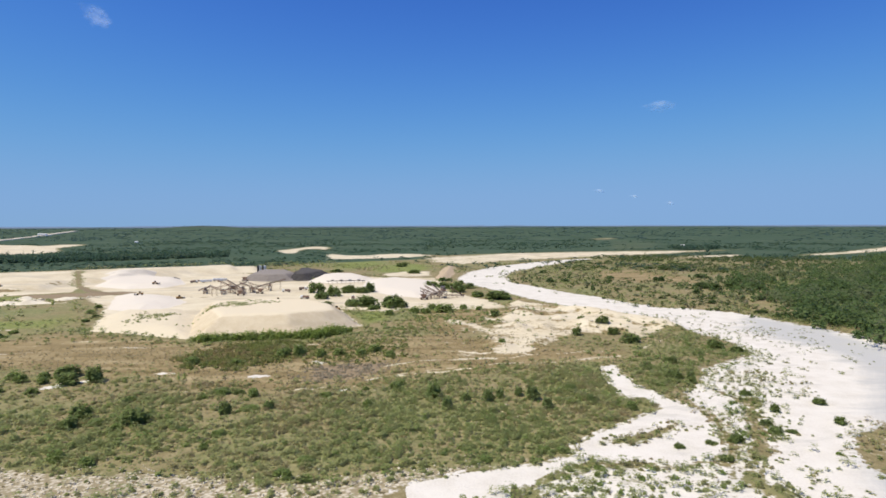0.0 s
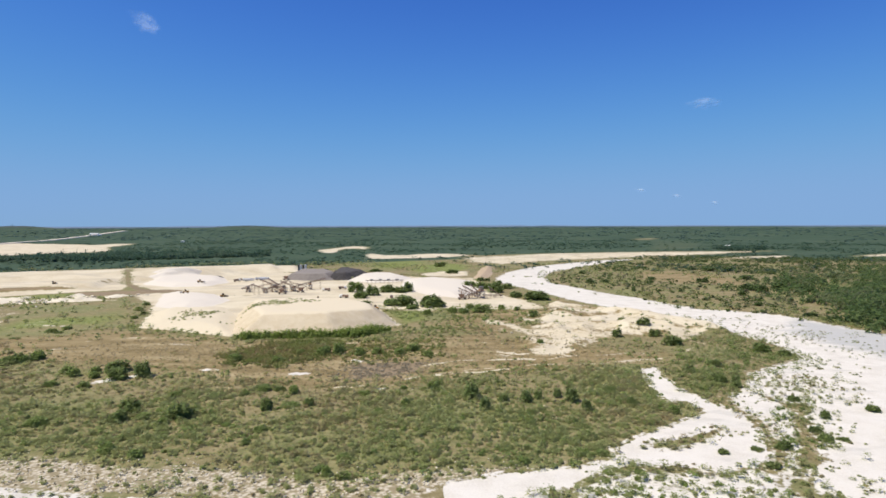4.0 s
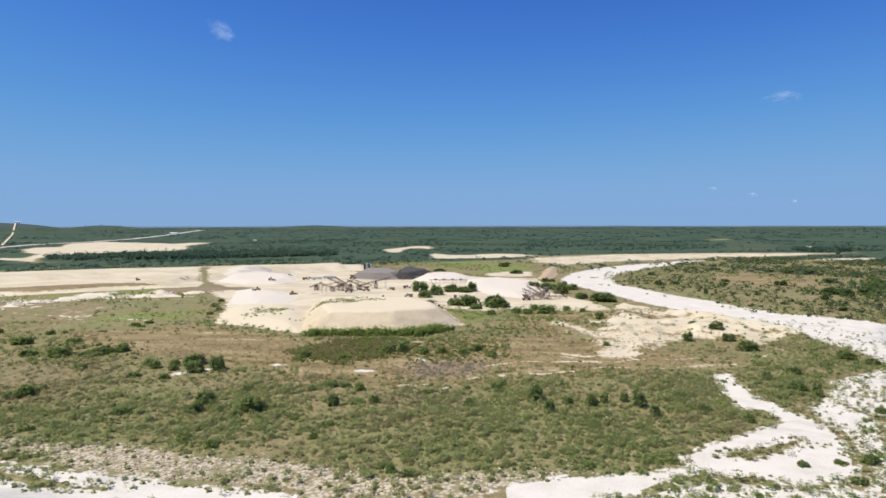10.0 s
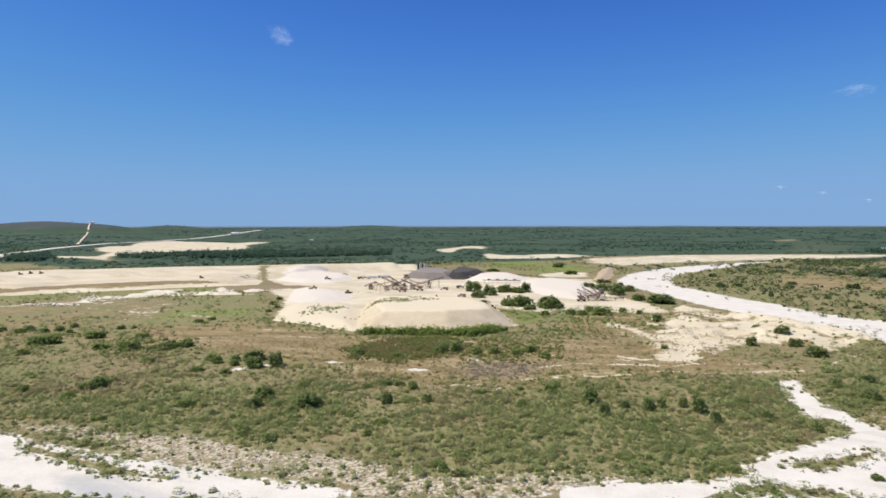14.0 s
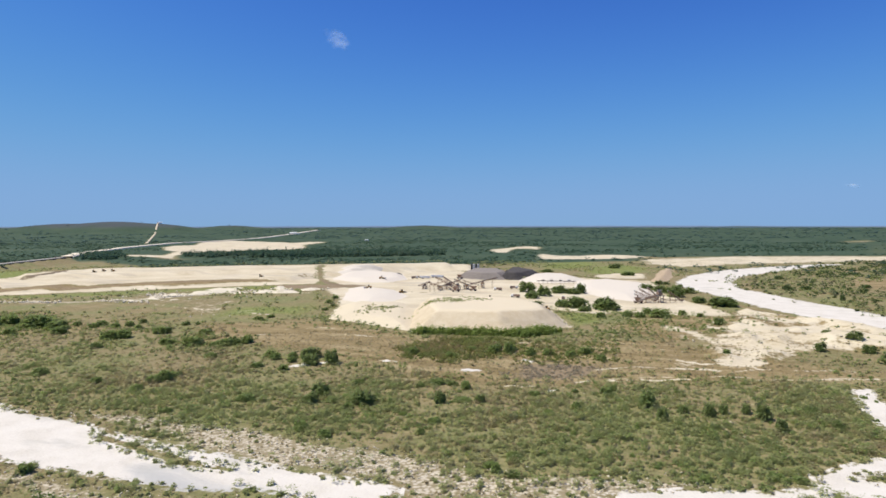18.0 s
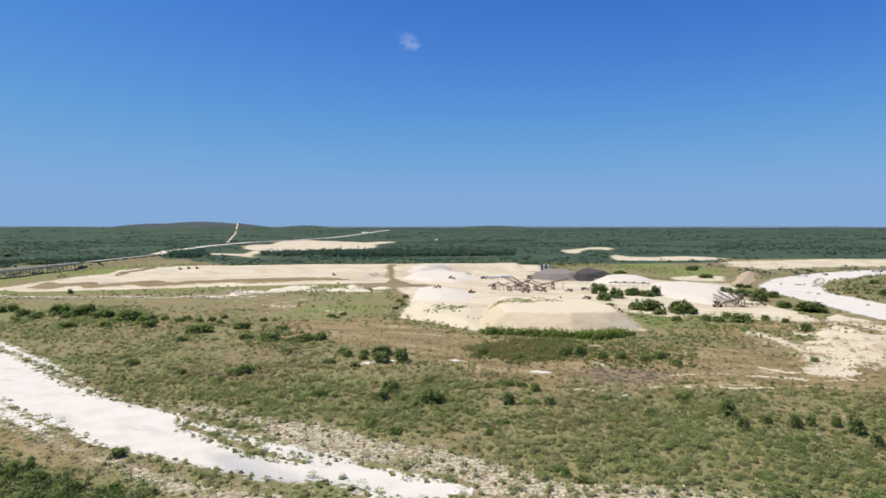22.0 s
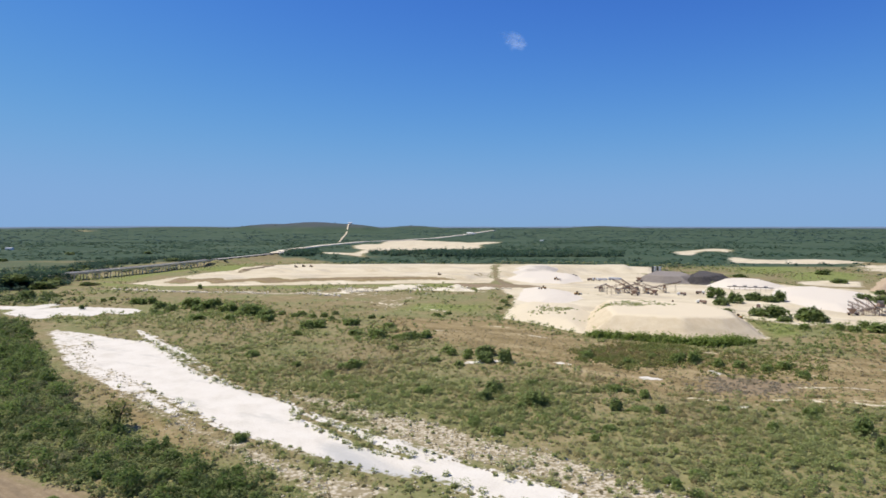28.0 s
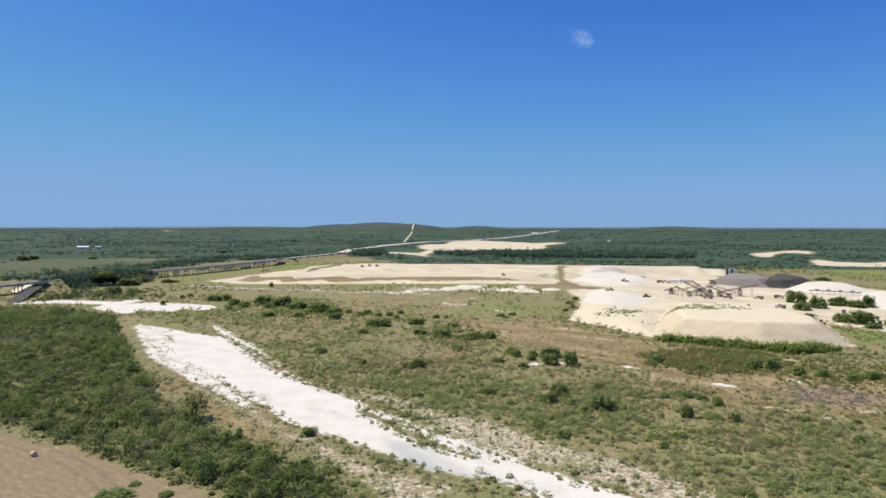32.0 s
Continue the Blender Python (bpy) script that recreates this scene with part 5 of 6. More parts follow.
def conveyor(low, high, wide=1.0, label="rusty belt conveyor rising over the sand"):
    """Belt conveyor: two side trusses, belt, rollers' drums and pairs of legs."""
    low, high = Vector(low), Vector(high)
    ground = float(top_of(np.array([low.x]), np.array([low.y]))[0])
    c = thing("conveyor", Matrix.Translation((low.x, low.y, ground)), label, "conveyor", "conveyors of the gravel plant")
    lift = Vector((low.x, low.y, ground))
    a, b = Vector((0, 0, max(low.z - ground, 0.8))), high - lift
    s = side(a, b, wide * 0.6)
    n = max(4, int((b - a).length / 2.2))
    for sign in (-1, 1):
        bm = bmesh.new()
        o = s * sign
        up = Vector((0, 0, 0.9))
        rod(bm, a + o, b + o, 0.12, 4); rod(bm, a + o + up, b + o + up, 0.10, 4)
        for i in range(n):
            p, q = a.lerp(b, i / n), a.lerp(b, (i + 1) / n)
            rod(bm, p + o, p.lerp(q, 0.5) + o + up, 0.06, 4)
            rod(bm, p.lerp(q, 0.5) + o + up, q + o, 0.06, 4)
        part("truss", bm, RUST, c)
    bm = bmesh.new()
    d = (b - a).normalized()
    box(bm, wide, (b - a).length, 0.12, Matrix.Translation((a + b) / 2 + Vector((0, 0, 0.95))) @ d.to_track_quat("Y", "Z").to_matrix().to_4x4())
    part("belt", bm, BELT, c)
    for e in (a, b):
        bm = bmesh.new()
        rod(bm, e - s + Vector((0, 0, 0.75)), e + s + Vector((0, 0, 0.75)), 0.35, 10)
        part("drum", bm, STEEL, c)
    for f in (0.45, 0.85):
        p = a.lerp(b, f)
        foot_z = float(top_of(np.array([p.x + low.x]), np.array([p.y + low.y]))[0]) - ground - 0.2
        if p.z - foot_z > 1.2:
            for sign in (-1, 1):
                bm = bmesh.new()
                rod(bm, p + s * sign, Vector((p.x, p.y, foot_z)) + s * sign * 1.8, 0.11, 5)
                part("leg", bm, RUST, c)
    return c

def plant_tower(at, wide, deep, high, label, turn=0.0, name="crusher_tower", deck=0.55):
    """Steel tower: four legs, braces, deck with rail, a screen box and a hopper on top."""
    z = float(top_of(np.array([at[0]]), np.array([at[1]]))[0])
    t = thing(name, pose(at[0], at[1], z, 0, 0, turn), label, "crusher")
    w, d = wide / 2, deep / 2
    for sx, sy in itertools.product((-1, 1), (-1, 1)):
        bm = bmesh.new()
        box(bm, 0.35, 0.35, high * deck + 0.3, Matrix.Translation((sx * w, sy * d, high * deck / 2 - 0.15)))
        part("leg", bm, RUST, t)
    for sy in (-1, 1):
        bm = bmesh.new()
        rod(bm, (-w, sy * d, 0.3), (w, sy * d, high * deck), 0.12, 4); rod(bm, (w, sy * d, 0.3), (-w, sy * d, high * deck), 0.12, 4)
        part("brace", bm, RUST, t)
    bm = bmesh.new()
    box(bm, wide + 1.4, deep + 1.4, 0.25, Matrix.Translation((0, 0, high * deck + 0.12)))
    part("deck", bm, STEEL, t)
    bm = bmesh.new()
    for sx, sy in ((-1, -1), (1, -1), (1, 1), (-1, 1)):
        rod(bm, (sx * (w + 0.6), sy * (d + 0.6), high * deck + 0.2), (sx * (w + 0.6), sy * (d + 0.6), high * deck + 1.3), 0.05, 4)
    for z0 in (0.75, 1.3):
        c = [(w + 0.6, d + 0.6), (-w - 0.6, d + 0.6), (-w - 0.6, -d - 0.6), (w + 0.6, -d - 0.6)]
        for p, q in zip(c, c[1:] + c[:1]):
            rod(bm, (*p, high * deck + z0), (*q, high * deck + z0), 0.045, 4)
    part("railing", bm, YELLOW, t)
    bm = bmesh.new()
    box(bm, wide * 0.8, deep * 0.75, high * 0.24, Matrix.Translation((0, 0, high * (deck + 0.15))) @ pose(0, 0, 0, 0, 9, 0), 0.1)
    part("screen_box", bm, RUST, t)
    bm = bmesh.new()
    bmesh.ops.create_cone(bm, cap_ends=False, segments=4, radius1=wide * 0.25, radius2=wide * 0.55, depth=high * 0.2, matrix=pose(0, 0, high * (deck + 0.35), 0, 0, 45))
    bmesh.ops.solidify(bm, geom=bm.faces[:], thickness=0.08)
    part("hopper", bm, STEEL, t)
    bm = bmesh.new()
    box(bm, 1.6, 1.1, 1.2, Matrix.Translation((w * 0.5, -d - 0.2, 0.8)), 0.08)
    part("motor_housing", bm, STEEL, t)
    return t

for low, high in (((-157.4, 506.1, 2.9), (-134.3, 528.2, 8.8)), ((-165.6, 501.4, 3.0), (-184.2, 507.6, 9.3)), ((-171.9, 490.8, 3.6), (-158.7, 501.5, 8.9)),
                  ((-186.6, 501.4, 3.0), (-170.2, 501.9, 7.5)), ((-195.0, 495.0, 2.8), (-187.3, 501.1, 5.8)), ((-150.6, 501.9, 2.9), (-165.3, 503.6, 8.3)),
                  ((-158.4, 493.2, 2.9), (-176.0, 504.2, 10.1)), ((-147.6, 515.3, 2.9), (-159.2, 507.6, 7.4)), ((-173.7, 485.9, 3.7), (-180.1, 479.3, 7.9))):
    conveyor(low, high)
for at, w, d, h, turn in (((-169.3, 500.1, 1.7), 4.0, 3.8, 6.4, 20), ((-161.6, 500.5, 2.1), 3.2, 3.2, 5.4, 50), ((-145.7, 522.0, 3.1), 2.4, 2.4, 6.4, 10),
                          ((-191.0, 498.7, 3.8), 3.0, 2.6, 4.6, 35), ((-174.2, 492.1, 2.6), 2.8, 2.8, 4.4, 0), ((-155.7, 506.6, 2.4), 2.4, 2.4, 4.4, 70)):
    plant_tower(at, w, d, h, "rusty crushing and screening tower among conveyors", turn)

for low, high in (((-1.3, 465.0, 1.8), (-13.8, 469.8, 8.2)), ((-2.1, 462.0, 1.7), (-16.8, 462.7, 7.2)), ((-3.7, 460.0, 1.5), (-16.6, 457.7, 5.6)),
                  ((-0.9, 468.0, 2.3), (-8.1, 477.9, 8.3)), ((-14.2, 457.8, 0.7), (-1.7, 463.0, 4.9)), ((15.0, 469.8, 0.8), (5.6, 466.0, 7.7)),
                  ((15.9, 471.7, 1.0), (1.9, 462.0, 2.2))):
    conveyor(low, high, label="rusty stacker conveyor fanning out from a crusher")
plant_tower((-0.1, 464.0, 0.3), 4.0, 4.0, 9.0, "tall rusty crusher tower with fanned conveyors", 30)

def feed_bin(at, turn, label):
    """Feeder: a flared bin on a wheeled frame."""
    z = float(top_of(np.array([at[0]]), np.array([at[1]]))[0])
    t = thing("feed_hopper", pose(at[0], at[1], z, 0, 0, turn), label, "hopper")
    bm = bmesh.new()
    bmesh.ops.create_cone(bm, cap_ends=False, segments=4, radius1=1.2, radius2=3.0, depth=2.2, matrix=pose(0, 0, 2.9, 0, 0, 45))
    bmesh.ops.solidify(bm, geom=bm.faces[:], thickness=0.1)
    part("bin", bm, RUST, t)
    bm = bmesh.new()
    box(bm, 6.5, 1.8, 0.6, Matrix.Translation((0.6, 0, 1.4)), 0.05)
    part("frame", bm, RUST, t)
    for sx, sy in itertools.product((-1.5, 2.8), (-1, 1)):
        bm = bmesh.new()
        rod(bm, (sx, sy * 0.8, 0.5), (sx, sy * 1.15, 0.5), 0.55, 12)
        part("wheel", bm, RUBBER, t)
    return t

feed_bin((-14.5, 455.8, 0.5), 20, "rusty feed hopper standing on pale sand")
feed_bin((-147.0, 498.8, 1.8), 160, "rusty orange feed hopper beside the conveyors")
feed_bin((-159.4, 486.6, 2.3), 10, "low rusty screening unit on the sand")
feed_bin((-195.0, 609.6, 5.6), 40, "rusty machine frame near the silos")

def silo(at, r, high, material, label):
    """Upright silo: ribbed shell, cone roof, skirt legs, ladder and vent."""
    z = float(top_of(np.array([at[0]]), np.array([at[1]]))[0])
    t = thing("silo", pose(at[0], at[1], z, 0, 0, 12), label, "silo", "silos of the asphalt plant")
    bm = bmesh.new()
    bmesh.ops.create_cone(bm, cap_ends=True, segments=20, radius1=r, radius2=r, depth=high * 0.78, matrix=Matrix.Translation((0, 0, high * 0.55)))
    for k in range(5):
        bmesh.ops.create_cone(bm, cap_ends=True, segments=20, radius1=r * 1.03, radius2=r * 1.03, depth=0.12, matrix=Matrix.Translation((0, 0, high * (0.2 + 0.17 * k))))
    part("shell", bm, material, t)
    bm = bmesh.new()
    bmesh.ops.create_cone(bm, cap_ends=True, segments=20, radius1=r * 1.06, radius2=0.25, depth=high * 0.06, matrix=Matrix.Translation((0, 0, high * 0.97)))
    part("roof", bm, material, t)
    bm = bmesh.new()
    bmesh.ops.create_cone(bm, cap_ends=True, segments=16, radius1=0.3, radius2=r * 0.98, depth=high * 0.12, matrix=Matrix.Translation((0, 0, high * 0.1)))
    part("outlet_cone", bm, material, t)
    for k in range(4):
        a = 0.785 + 1.571 * k
        bm = bmesh.new()
        rod(bm, (r * 0.9 * math.cos(a), r * 0.9 * math.sin(a), -0.3), (r * 0.9 * math.cos(a), r * 0.9 * math.sin(a), high * 0.2), 0.14, 6)
        part("leg", bm, STEEL, t)
    bm = bmesh.new()
    for sx in (-0.22, 0.22):
        rod(bm, (sx, -r - 0.12, 0.5), (sx, -r - 0.12, high * 0.97), 0.035, 4)
    for k in range(int(high / 0.6)):
        rod(bm, (-0.22, -r - 0.12, 0.8 + 0.55 * k), (0.22, -r - 0.12, 0.8 + 0.55 * k), 0.025, 4)
    part("ladder", bm, STEEL, t)
    return t

silo((-211.4, 709.0, 0.0), 1.1, 9.2, DARK_STEEL, "dark steel silo behind the gravel pile")
silo((-209.0, 709.8, 0.0), 1.5, 9.2, PALE_STEEL, "white steel silo behind the gravel pile")
silo((-206.3, 710.6, 0.0), 1.0, 9.1, DARK_STEEL, "dark steel silo behind the gravel pile")
silo((-204.0, 711.2, 0.0), 1.4, 9.1, PALE_STEEL, "narrow pale silo behind the gravel pile")

# ---- machines ----
def wheel(bm_parent, name, x, y, r, w, t):
    bm = bmesh.new()
    rod(bm, (x, y - w / 2, r), (x, y + w / 2, r), r, 14)
    wh = part("wheel", bm, RUBBER, t)
    bm = bmesh.new()
    rod(bm, (x, y - w / 2 - 0.03, r), (x, y + w / 2 + 0.03, r), r * 0.5, 10)
    part("rim", bm, YELLOW, wh)

def loader(at, turn, label="yellow wheel loader parked on pale sand"):
    """Wheel loader: rear body, cab with glass, arms and bucket, four wheels."""
    z = float(top_of(np.array([at[0]]), np.array([at[1]]))[0])
    t = thing("wheel_loader", pose(at[0], at[1], z, 0, 0, turn) @ Matrix.Scale(0.8, 4), label, "loader", "loaders in the gravel pit")
    bm = bmesh.new()
    box(bm, 3.4, 1.7, 1.2, Matrix.Translation((-1.6, 0, 1.75)), 0.15); box(bm, 2.2, 1.2, 0.8, Matrix.Translation((1.1, 0, 1.2)), 0.1)
    part("body", bm, YELLOW, t)
    bm = bmesh.new()
    box(bm, 1.5, 1.5, 1.35, Matrix.Translation((-0.2, 0, 2.85)), 0.12)
    cab = part("cab", bm, GLASS, t)
    bm = bmesh.new()
    box(bm, 1.7, 1.65, 0.14, Matrix.Translation((-0.2, 0, 3.6)), 0.04)
    part("cab_roof", bm, YELLOW, cab)
    for sy in (-0.6, 0.6):
        bm = bmesh.new()
        box(bm, 2.9, 0.22, 0.4, Matrix.Translation((2.4, sy, 1.35)) @ pose(0, 0, 0, 0, 16, 0), 0.03)
        part("lift_arm", bm, YELLOW, t)
    bm = bmesh.new()
    bmesh.ops.create_cone(bm, cap_ends=True, segments=8, radius1=0.85, radius2=0.85, depth=2.9, matrix=pose(4.1, 0, 0.85, 90, 22, 0))
    part("bucket", bm, STEEL, t)
    for x, y in itertools.product((-2.1, 1.7), (-1.0, 1.0)):
        wheel(None, "wheel", x, y, 0.85, 0.65, t)
    return t

def dump_truck(at, turn, label="tan dump truck parked on pale sand"):
    z = float(top_of(np.array([at[0]]), np.array([at[1]]))[0])
    t = thing("dump_truck", pose(at[0], at[1], z, 0, 0, turn) @ Matrix.Scale(0.85, 4), label, "truck", "trucks in the gravel pit")
    bm = bmesh.new()
    box(bm, 7.4, 1.1, 0.35, Matrix.Translation((0, 0, 1.0)))
    part("chassis", bm, STEEL, t)
    bm = bmesh.new()
    box(bm, 1.9, 2.3, 1.9, Matrix.Translation((2.9, 0, 2.0)), 0.18); box(bm, 1.0, 1.8, 1.0, Matrix.Translation((4.1, 0, 1.55)), 0.12)
    cab = part("cab", bm, WHITE_PAINT, t)
    bm = bmesh.new()
    box(bm, 0.05, 1.9, 0.75, Matrix.Translation((3.87, 0, 2.45)))
    part("windscreen", bm, GLASS, cab)
    bm = bmesh.new()
    box(bm, 5.0, 2.4, 0.15, Matrix.Translation((-1.1, 0, 1.3)))
    for sy in (-1, 1):
        box(bm, 5.0, 0.12, 1.4, Matrix.Translation((-1.1, sy * 1.18, 2.0)))
    box(bm, 0.12, 2.4, 1.6, Matrix.Translation((1.4, 0, 2.1))); box(bm, 0.12, 2.4, 1.2, Matrix.Translation((-3.6, 0, 1.9)))
    part("dump_body", bm, RUST, t)
    for x, y in itertools.product((-2.9, -1.7, 3.2), (-1.0, 1.0)):
        bm = bmesh.new()
        rod(bm, (x, y - 0.2, 0.52), (x, y + 0.2, 0.52), 0.52, 12)
        part("wheel", bm, RUBBER, t)
    return t

def trailer(at, turn, label="long white box trailer in the yard"):
    z = float(top_of(np.array([at[0]]), np.array([at[1]]))[0])
    t = thing("box_trailer", pose(at[0], at[1], z, 0, 0, turn) @ Matrix.Scale(0.8, 4), label, "trailer", "trailers in the yard")
    bm = bmesh.new()
    box(bm, 12.2, 2.5, 2.3, Matrix.Translation((0, 0, 2.25)), 0.06)
    for k in range(13):
        box(bm, 0.1, 2.56, 2.1, Matrix.Translation((-5.7 + 0.95 * k, 0, 2.25)))
    part("box", bm, WHITE_PAINT, t)
    bm = bmesh.new()
    box(bm, 11.5, 1.0, 0.3, Matrix.Translation((0, 0, 0.95)))
    part("chassis", bm, STEEL, t)
    for x, y in itertools.product((-4.6, -3.4), (-1.0, 1.0)):
        bm = bmesh.new()
        rod(bm, (x, y - 0.25, 0.5), (x, y + 0.25, 0.5), 0.5, 12)
        part("wheel", bm, RUBBER, t)
    for y in (-0.8, 0.8):
        bm = bmesh.new()
        box(bm, 0.15, 0.15, 0.9, Matrix.Translation((3.6, y, 0.45)))
        part("landing_leg", bm, STEEL, t)
    return t

def bulldozer(at, turn, label="yellow bulldozer on the graded platform"):
    z = float(top_of(np.array([at[0]]), np.array([at[1]]))[0])
    t = thing("bulldozer", pose(at[0], at[1], z, 0, 0, turn) @ Matrix.Scale(0.85, 4), label, "bulldozer", "earthmovers on the platform")
    for sy in (-1, 1):
        bm = bmesh.new()
        box(bm, 3.6, 0.6, 1.0, Matrix.Translation((0, sy * 1.05, 0.5)), 0.3)
        part("track", bm, RUBBER, t)
    bm = bmesh.new()
    box(bm, 2.2, 1.3, 1.0, Matrix.Translation((0.7, 0, 1.4)), 0.12)
    part("hood", bm, YELLOW, t)
    bm = bmesh.new()
    box(bm, 1.4, 1.5, 1.4, Matrix.Translation((-0.9, 0, 2.2)), 0.1)
    part("cab", bm, GLASS, t)
    bm = bmesh.new()
    box(bm, 1.6, 1.7, 0.12, Matrix.Translation((-0.9, 0, 2.95)), 0.04)
    part("cab_roof", bm, YELLOW, t)
    bm = bmesh.new()
    box(bm, 0.25, 3.6, 1.2, Matrix.Translation((2.5, 0, 0.65)) @ pose(0, 0, 0, 0, -8, 0), 0.05)
    part("blade", bm, STEEL, t)
    for sy in (-0.9, 0.9):
        bm = bmesh.new()
        rod(bm, (-0.2, sy, 0.7), (2.4, sy, 0.6), 0.12, 6)
        part("push_arm", bm, YELLOW, t)
    return t

loader((-197.6, 464.7, 3.9), 60)
loader((-228.7, 467.0, 3.1), 200)
loader((-119.0, 446.4, 5.4), 110)
loader((-67.1, 389.3, 7.3), 150, "orange wheel loader parked by the oaks")
dump_truck((-103.5, 463.6, 7.0), 170)
dump_truck((-128.6, 509.0, 1.6), 190)
dump_truck((-119.2, 526.7, 1.2), 20)
dump_truck((-66.9, 460.2, -0.1), 95, "dump truck half hidden between the oaks")
for p, a in (((-227.8, 598.1, 6.7), 35), ((-217.5, 610.4, 6.2), 28), ((-222.3, 612.9, 5.4), 30)):
    trailer(p, a)
dump_truck((-238.6, 593.9, 6.5), 30)
dump_truck((-237.2, 599.8, 6.0), 25)
loader((-256.7, 553.4, 5.9), 10, "yellow loader at a small dark gravel heap")
for p, a in (((-551.3, 486.1, 4.0), 30), ((-553.0, 499.2, 4.6), 100), ((-543.5, 502.2, 4.2), 60), ((-372.7, 520.3, 5.3), 20)):
    bulldozer(p, a)

def screen_row(at, turn):
    """A long low screening line on trestles."""
    z = float(top_of(np.array([at[0]]), np.array([at[1]]))[0])
    t = thing("screening_line", pose(at[0], at[1], z, 0, 0, turn), "long low screening line on steel trestles", "conveyor")
    bm = bmesh.new()
    box(bm, 36, 1.2, 0.5, Matrix.Translation((0, 0, 2.6)))
    part("belt_frame", bm, BELT, t)
    for k in range(9):
        bm = bmesh.new()
        for sy in (-0.9, 0.9):
            rod(bm, (-16 + 4 * k, sy, -0.4), (-16 + 4 * k, sy * 0.5, 2.5), 0.12, 5)
        part("trestle", bm, RUST, t)
    for k in range(4):
        bm = bmesh.new()
        box(bm, 3.0, 2.0, 1.2, Matrix.Translation((-12 + 8 * k, 0, 3.3)), 0.1)
        part("screen_box", bm, STEEL, t)
    return t

screen_row((-91.5, 582.9, 2.2), 8)

# ---- highway and bridges ----
def run(line, step):
    """Points at even steps along a line, with the heading at each."""
    out, lengths = [], [np.hypot(*(b - a)) for a, b in zip(line[:-1], line[1:])]
    total = sum(lengths)
    for k in range(int(total / step) + 1):
        s = k * step
        for (a, b), l in zip(zip(line[:-1], line[1:]), lengths):
            if s <= l + 1e-6:
                p = a + (b - a) * (s / l)
                out.append((p[0], p[1], math.degrees(math.atan2(b[1] - a[1], b[0] - a[0]))))
                break
            s -= l
    return out

DECK = 8.0

def strip(name, line, wide, low, high, shift, material, parent, label=""):
    """A continuous beam along the line: from low to high, shifted sideways."""
    pts = run(line, 6.0)
    bm = bmesh.new()
    rows = []
    for x, y, a in pts:
        n = Vector((-math.sin(radians(a)), math.cos(radians(a)), 0))
        c = Vector((x, y, 0)) + n * shift
        rows.append([bm.verts.new(c + n * wide / 2 * u + Vector((0, 0, v))) for u, v in ((-1, low), (1, low), (1, high), (-1, high))])
    for p, q in zip(rows, rows[1:]):
        for k in range(4):
            bm.faces.new((p[k], q[k], q[(k + 1) % 4], p[(k + 1) % 4]))
    bm.faces.new(rows[0]); bm.faces.new(rows[-1][::-1])
    bmesh.ops.recalc_face_normals(bm, faces=bm.faces[:])
    return part(name, bm, material, parent, label)

def bridge(line, label, spacing=16.0):
    """Concrete girder bridge: deck, parapets, girders and bents of three columns under a cap."""
    b = thing("highway_bridge", Matrix(), label, "bridge")
    strip("deck", line, 12.0, DECK - 0.3, DECK, 0, ASPHALT, b)
    for s in (-5.9, 5.9):
        strip("parapet", line, 0.3, DECK, DECK + 0.7, s, CONCRETE, b)
    for s in (-4.5, -1.5, 1.5, 4.5):
        strip("girder", line, 0.6, DECK - 1.5, DECK - 0.3, s, CONCRETE, b)
    for x, y, a in run(line, spacing):
        z = float(lie(np.array([x]), np.array([y]))[0])
        m = pose(x, y, 0, 0, 0, a)
        bm = bmesh.new()
        box(bm, 1.1, 11.0, 1.0, m @ Matrix.Translation((0, 0, DECK - 2.0)), 0.08)
        cap = part("bent_cap", bm, CONCRETE, b)
        for s in (-4.0, 0, 4.0):
            bm = bmesh.new()
            foot, head = m @ Vector((0, s, z - 0.6)), m @ Vector((0, s, DECK - 2.4))
            rod(bm, foot, head, 0.4, 10)
            part("column", bm, CONCRETE, cap)
    return b

bridge(ring("-652,275 -700,397 -761,519"), "long concrete highway bridge on many bents")
bridge(ring("-553,66 -586,138 -604,176"), "concrete highway bridge over the dry creek", 19.0)
for line in BANKS:
    tagged(strip("road", line, 11.0, DECK - 0.85, DECK - 0.02, 0, ASPHALT, None), "pale asphalt highway on an embankment", "road", kind="structure")
slab = bmesh.new()
a = [Vector((-600, 172, 6.6)), Vector((-612, 166, 6.6)), Vector((-604, 148, 0.4)), Vector((-588, 154, 0.4))]
lower = [slab.verts.new(v - Vector((0, 0, 0.5))) for v in a]
upper = [slab.verts.new(v) for v in a]
slab.faces.new(upper); slab.faces.new(lower[::-1])
for k in range(4):
    slab.faces.new((lower[k], lower[(k + 1) % 4], upper[(k + 1) % 4], upper[k]))
bmesh.ops.recalc_face_normals(slab, faces=slab.faces[:])
tagged(part("slope_paving", slab, CONCRETE), "pale concrete slope paving under the bridge end", "paving", kind="structure")

# added dark slab: shadow on the creek bank by the bridge, given as colour
bank = bmesh.new()
a = [Vector((-529.8, 128.9, 0.0)), Vector((-515.5, 132.8, 0.0)), Vector((-597.5, 172.9, 4.8)), Vector((-606.7, 169.8, 5.9))]
lower = [bank.verts.new(v - Vector((0, 0, 1.2))) for v in a]
upper = [bank.verts.new(v + Vector((0, 0, 0.3))) for v in a]
bank.faces.new(upper); bank.faces.new(lower[::-1])
for k in range(4):
    bank.faces.new((lower[k], lower[(k + 1) % 4], upper[(k + 1) % 4], upper[k]))
bmesh.ops.recalc_face_normals(bank, faces=bank.faces[:])
bmesh.ops.subdivide_edges(bank, edges=bank.edges[:], cuts=9, use_grid_fill=True)
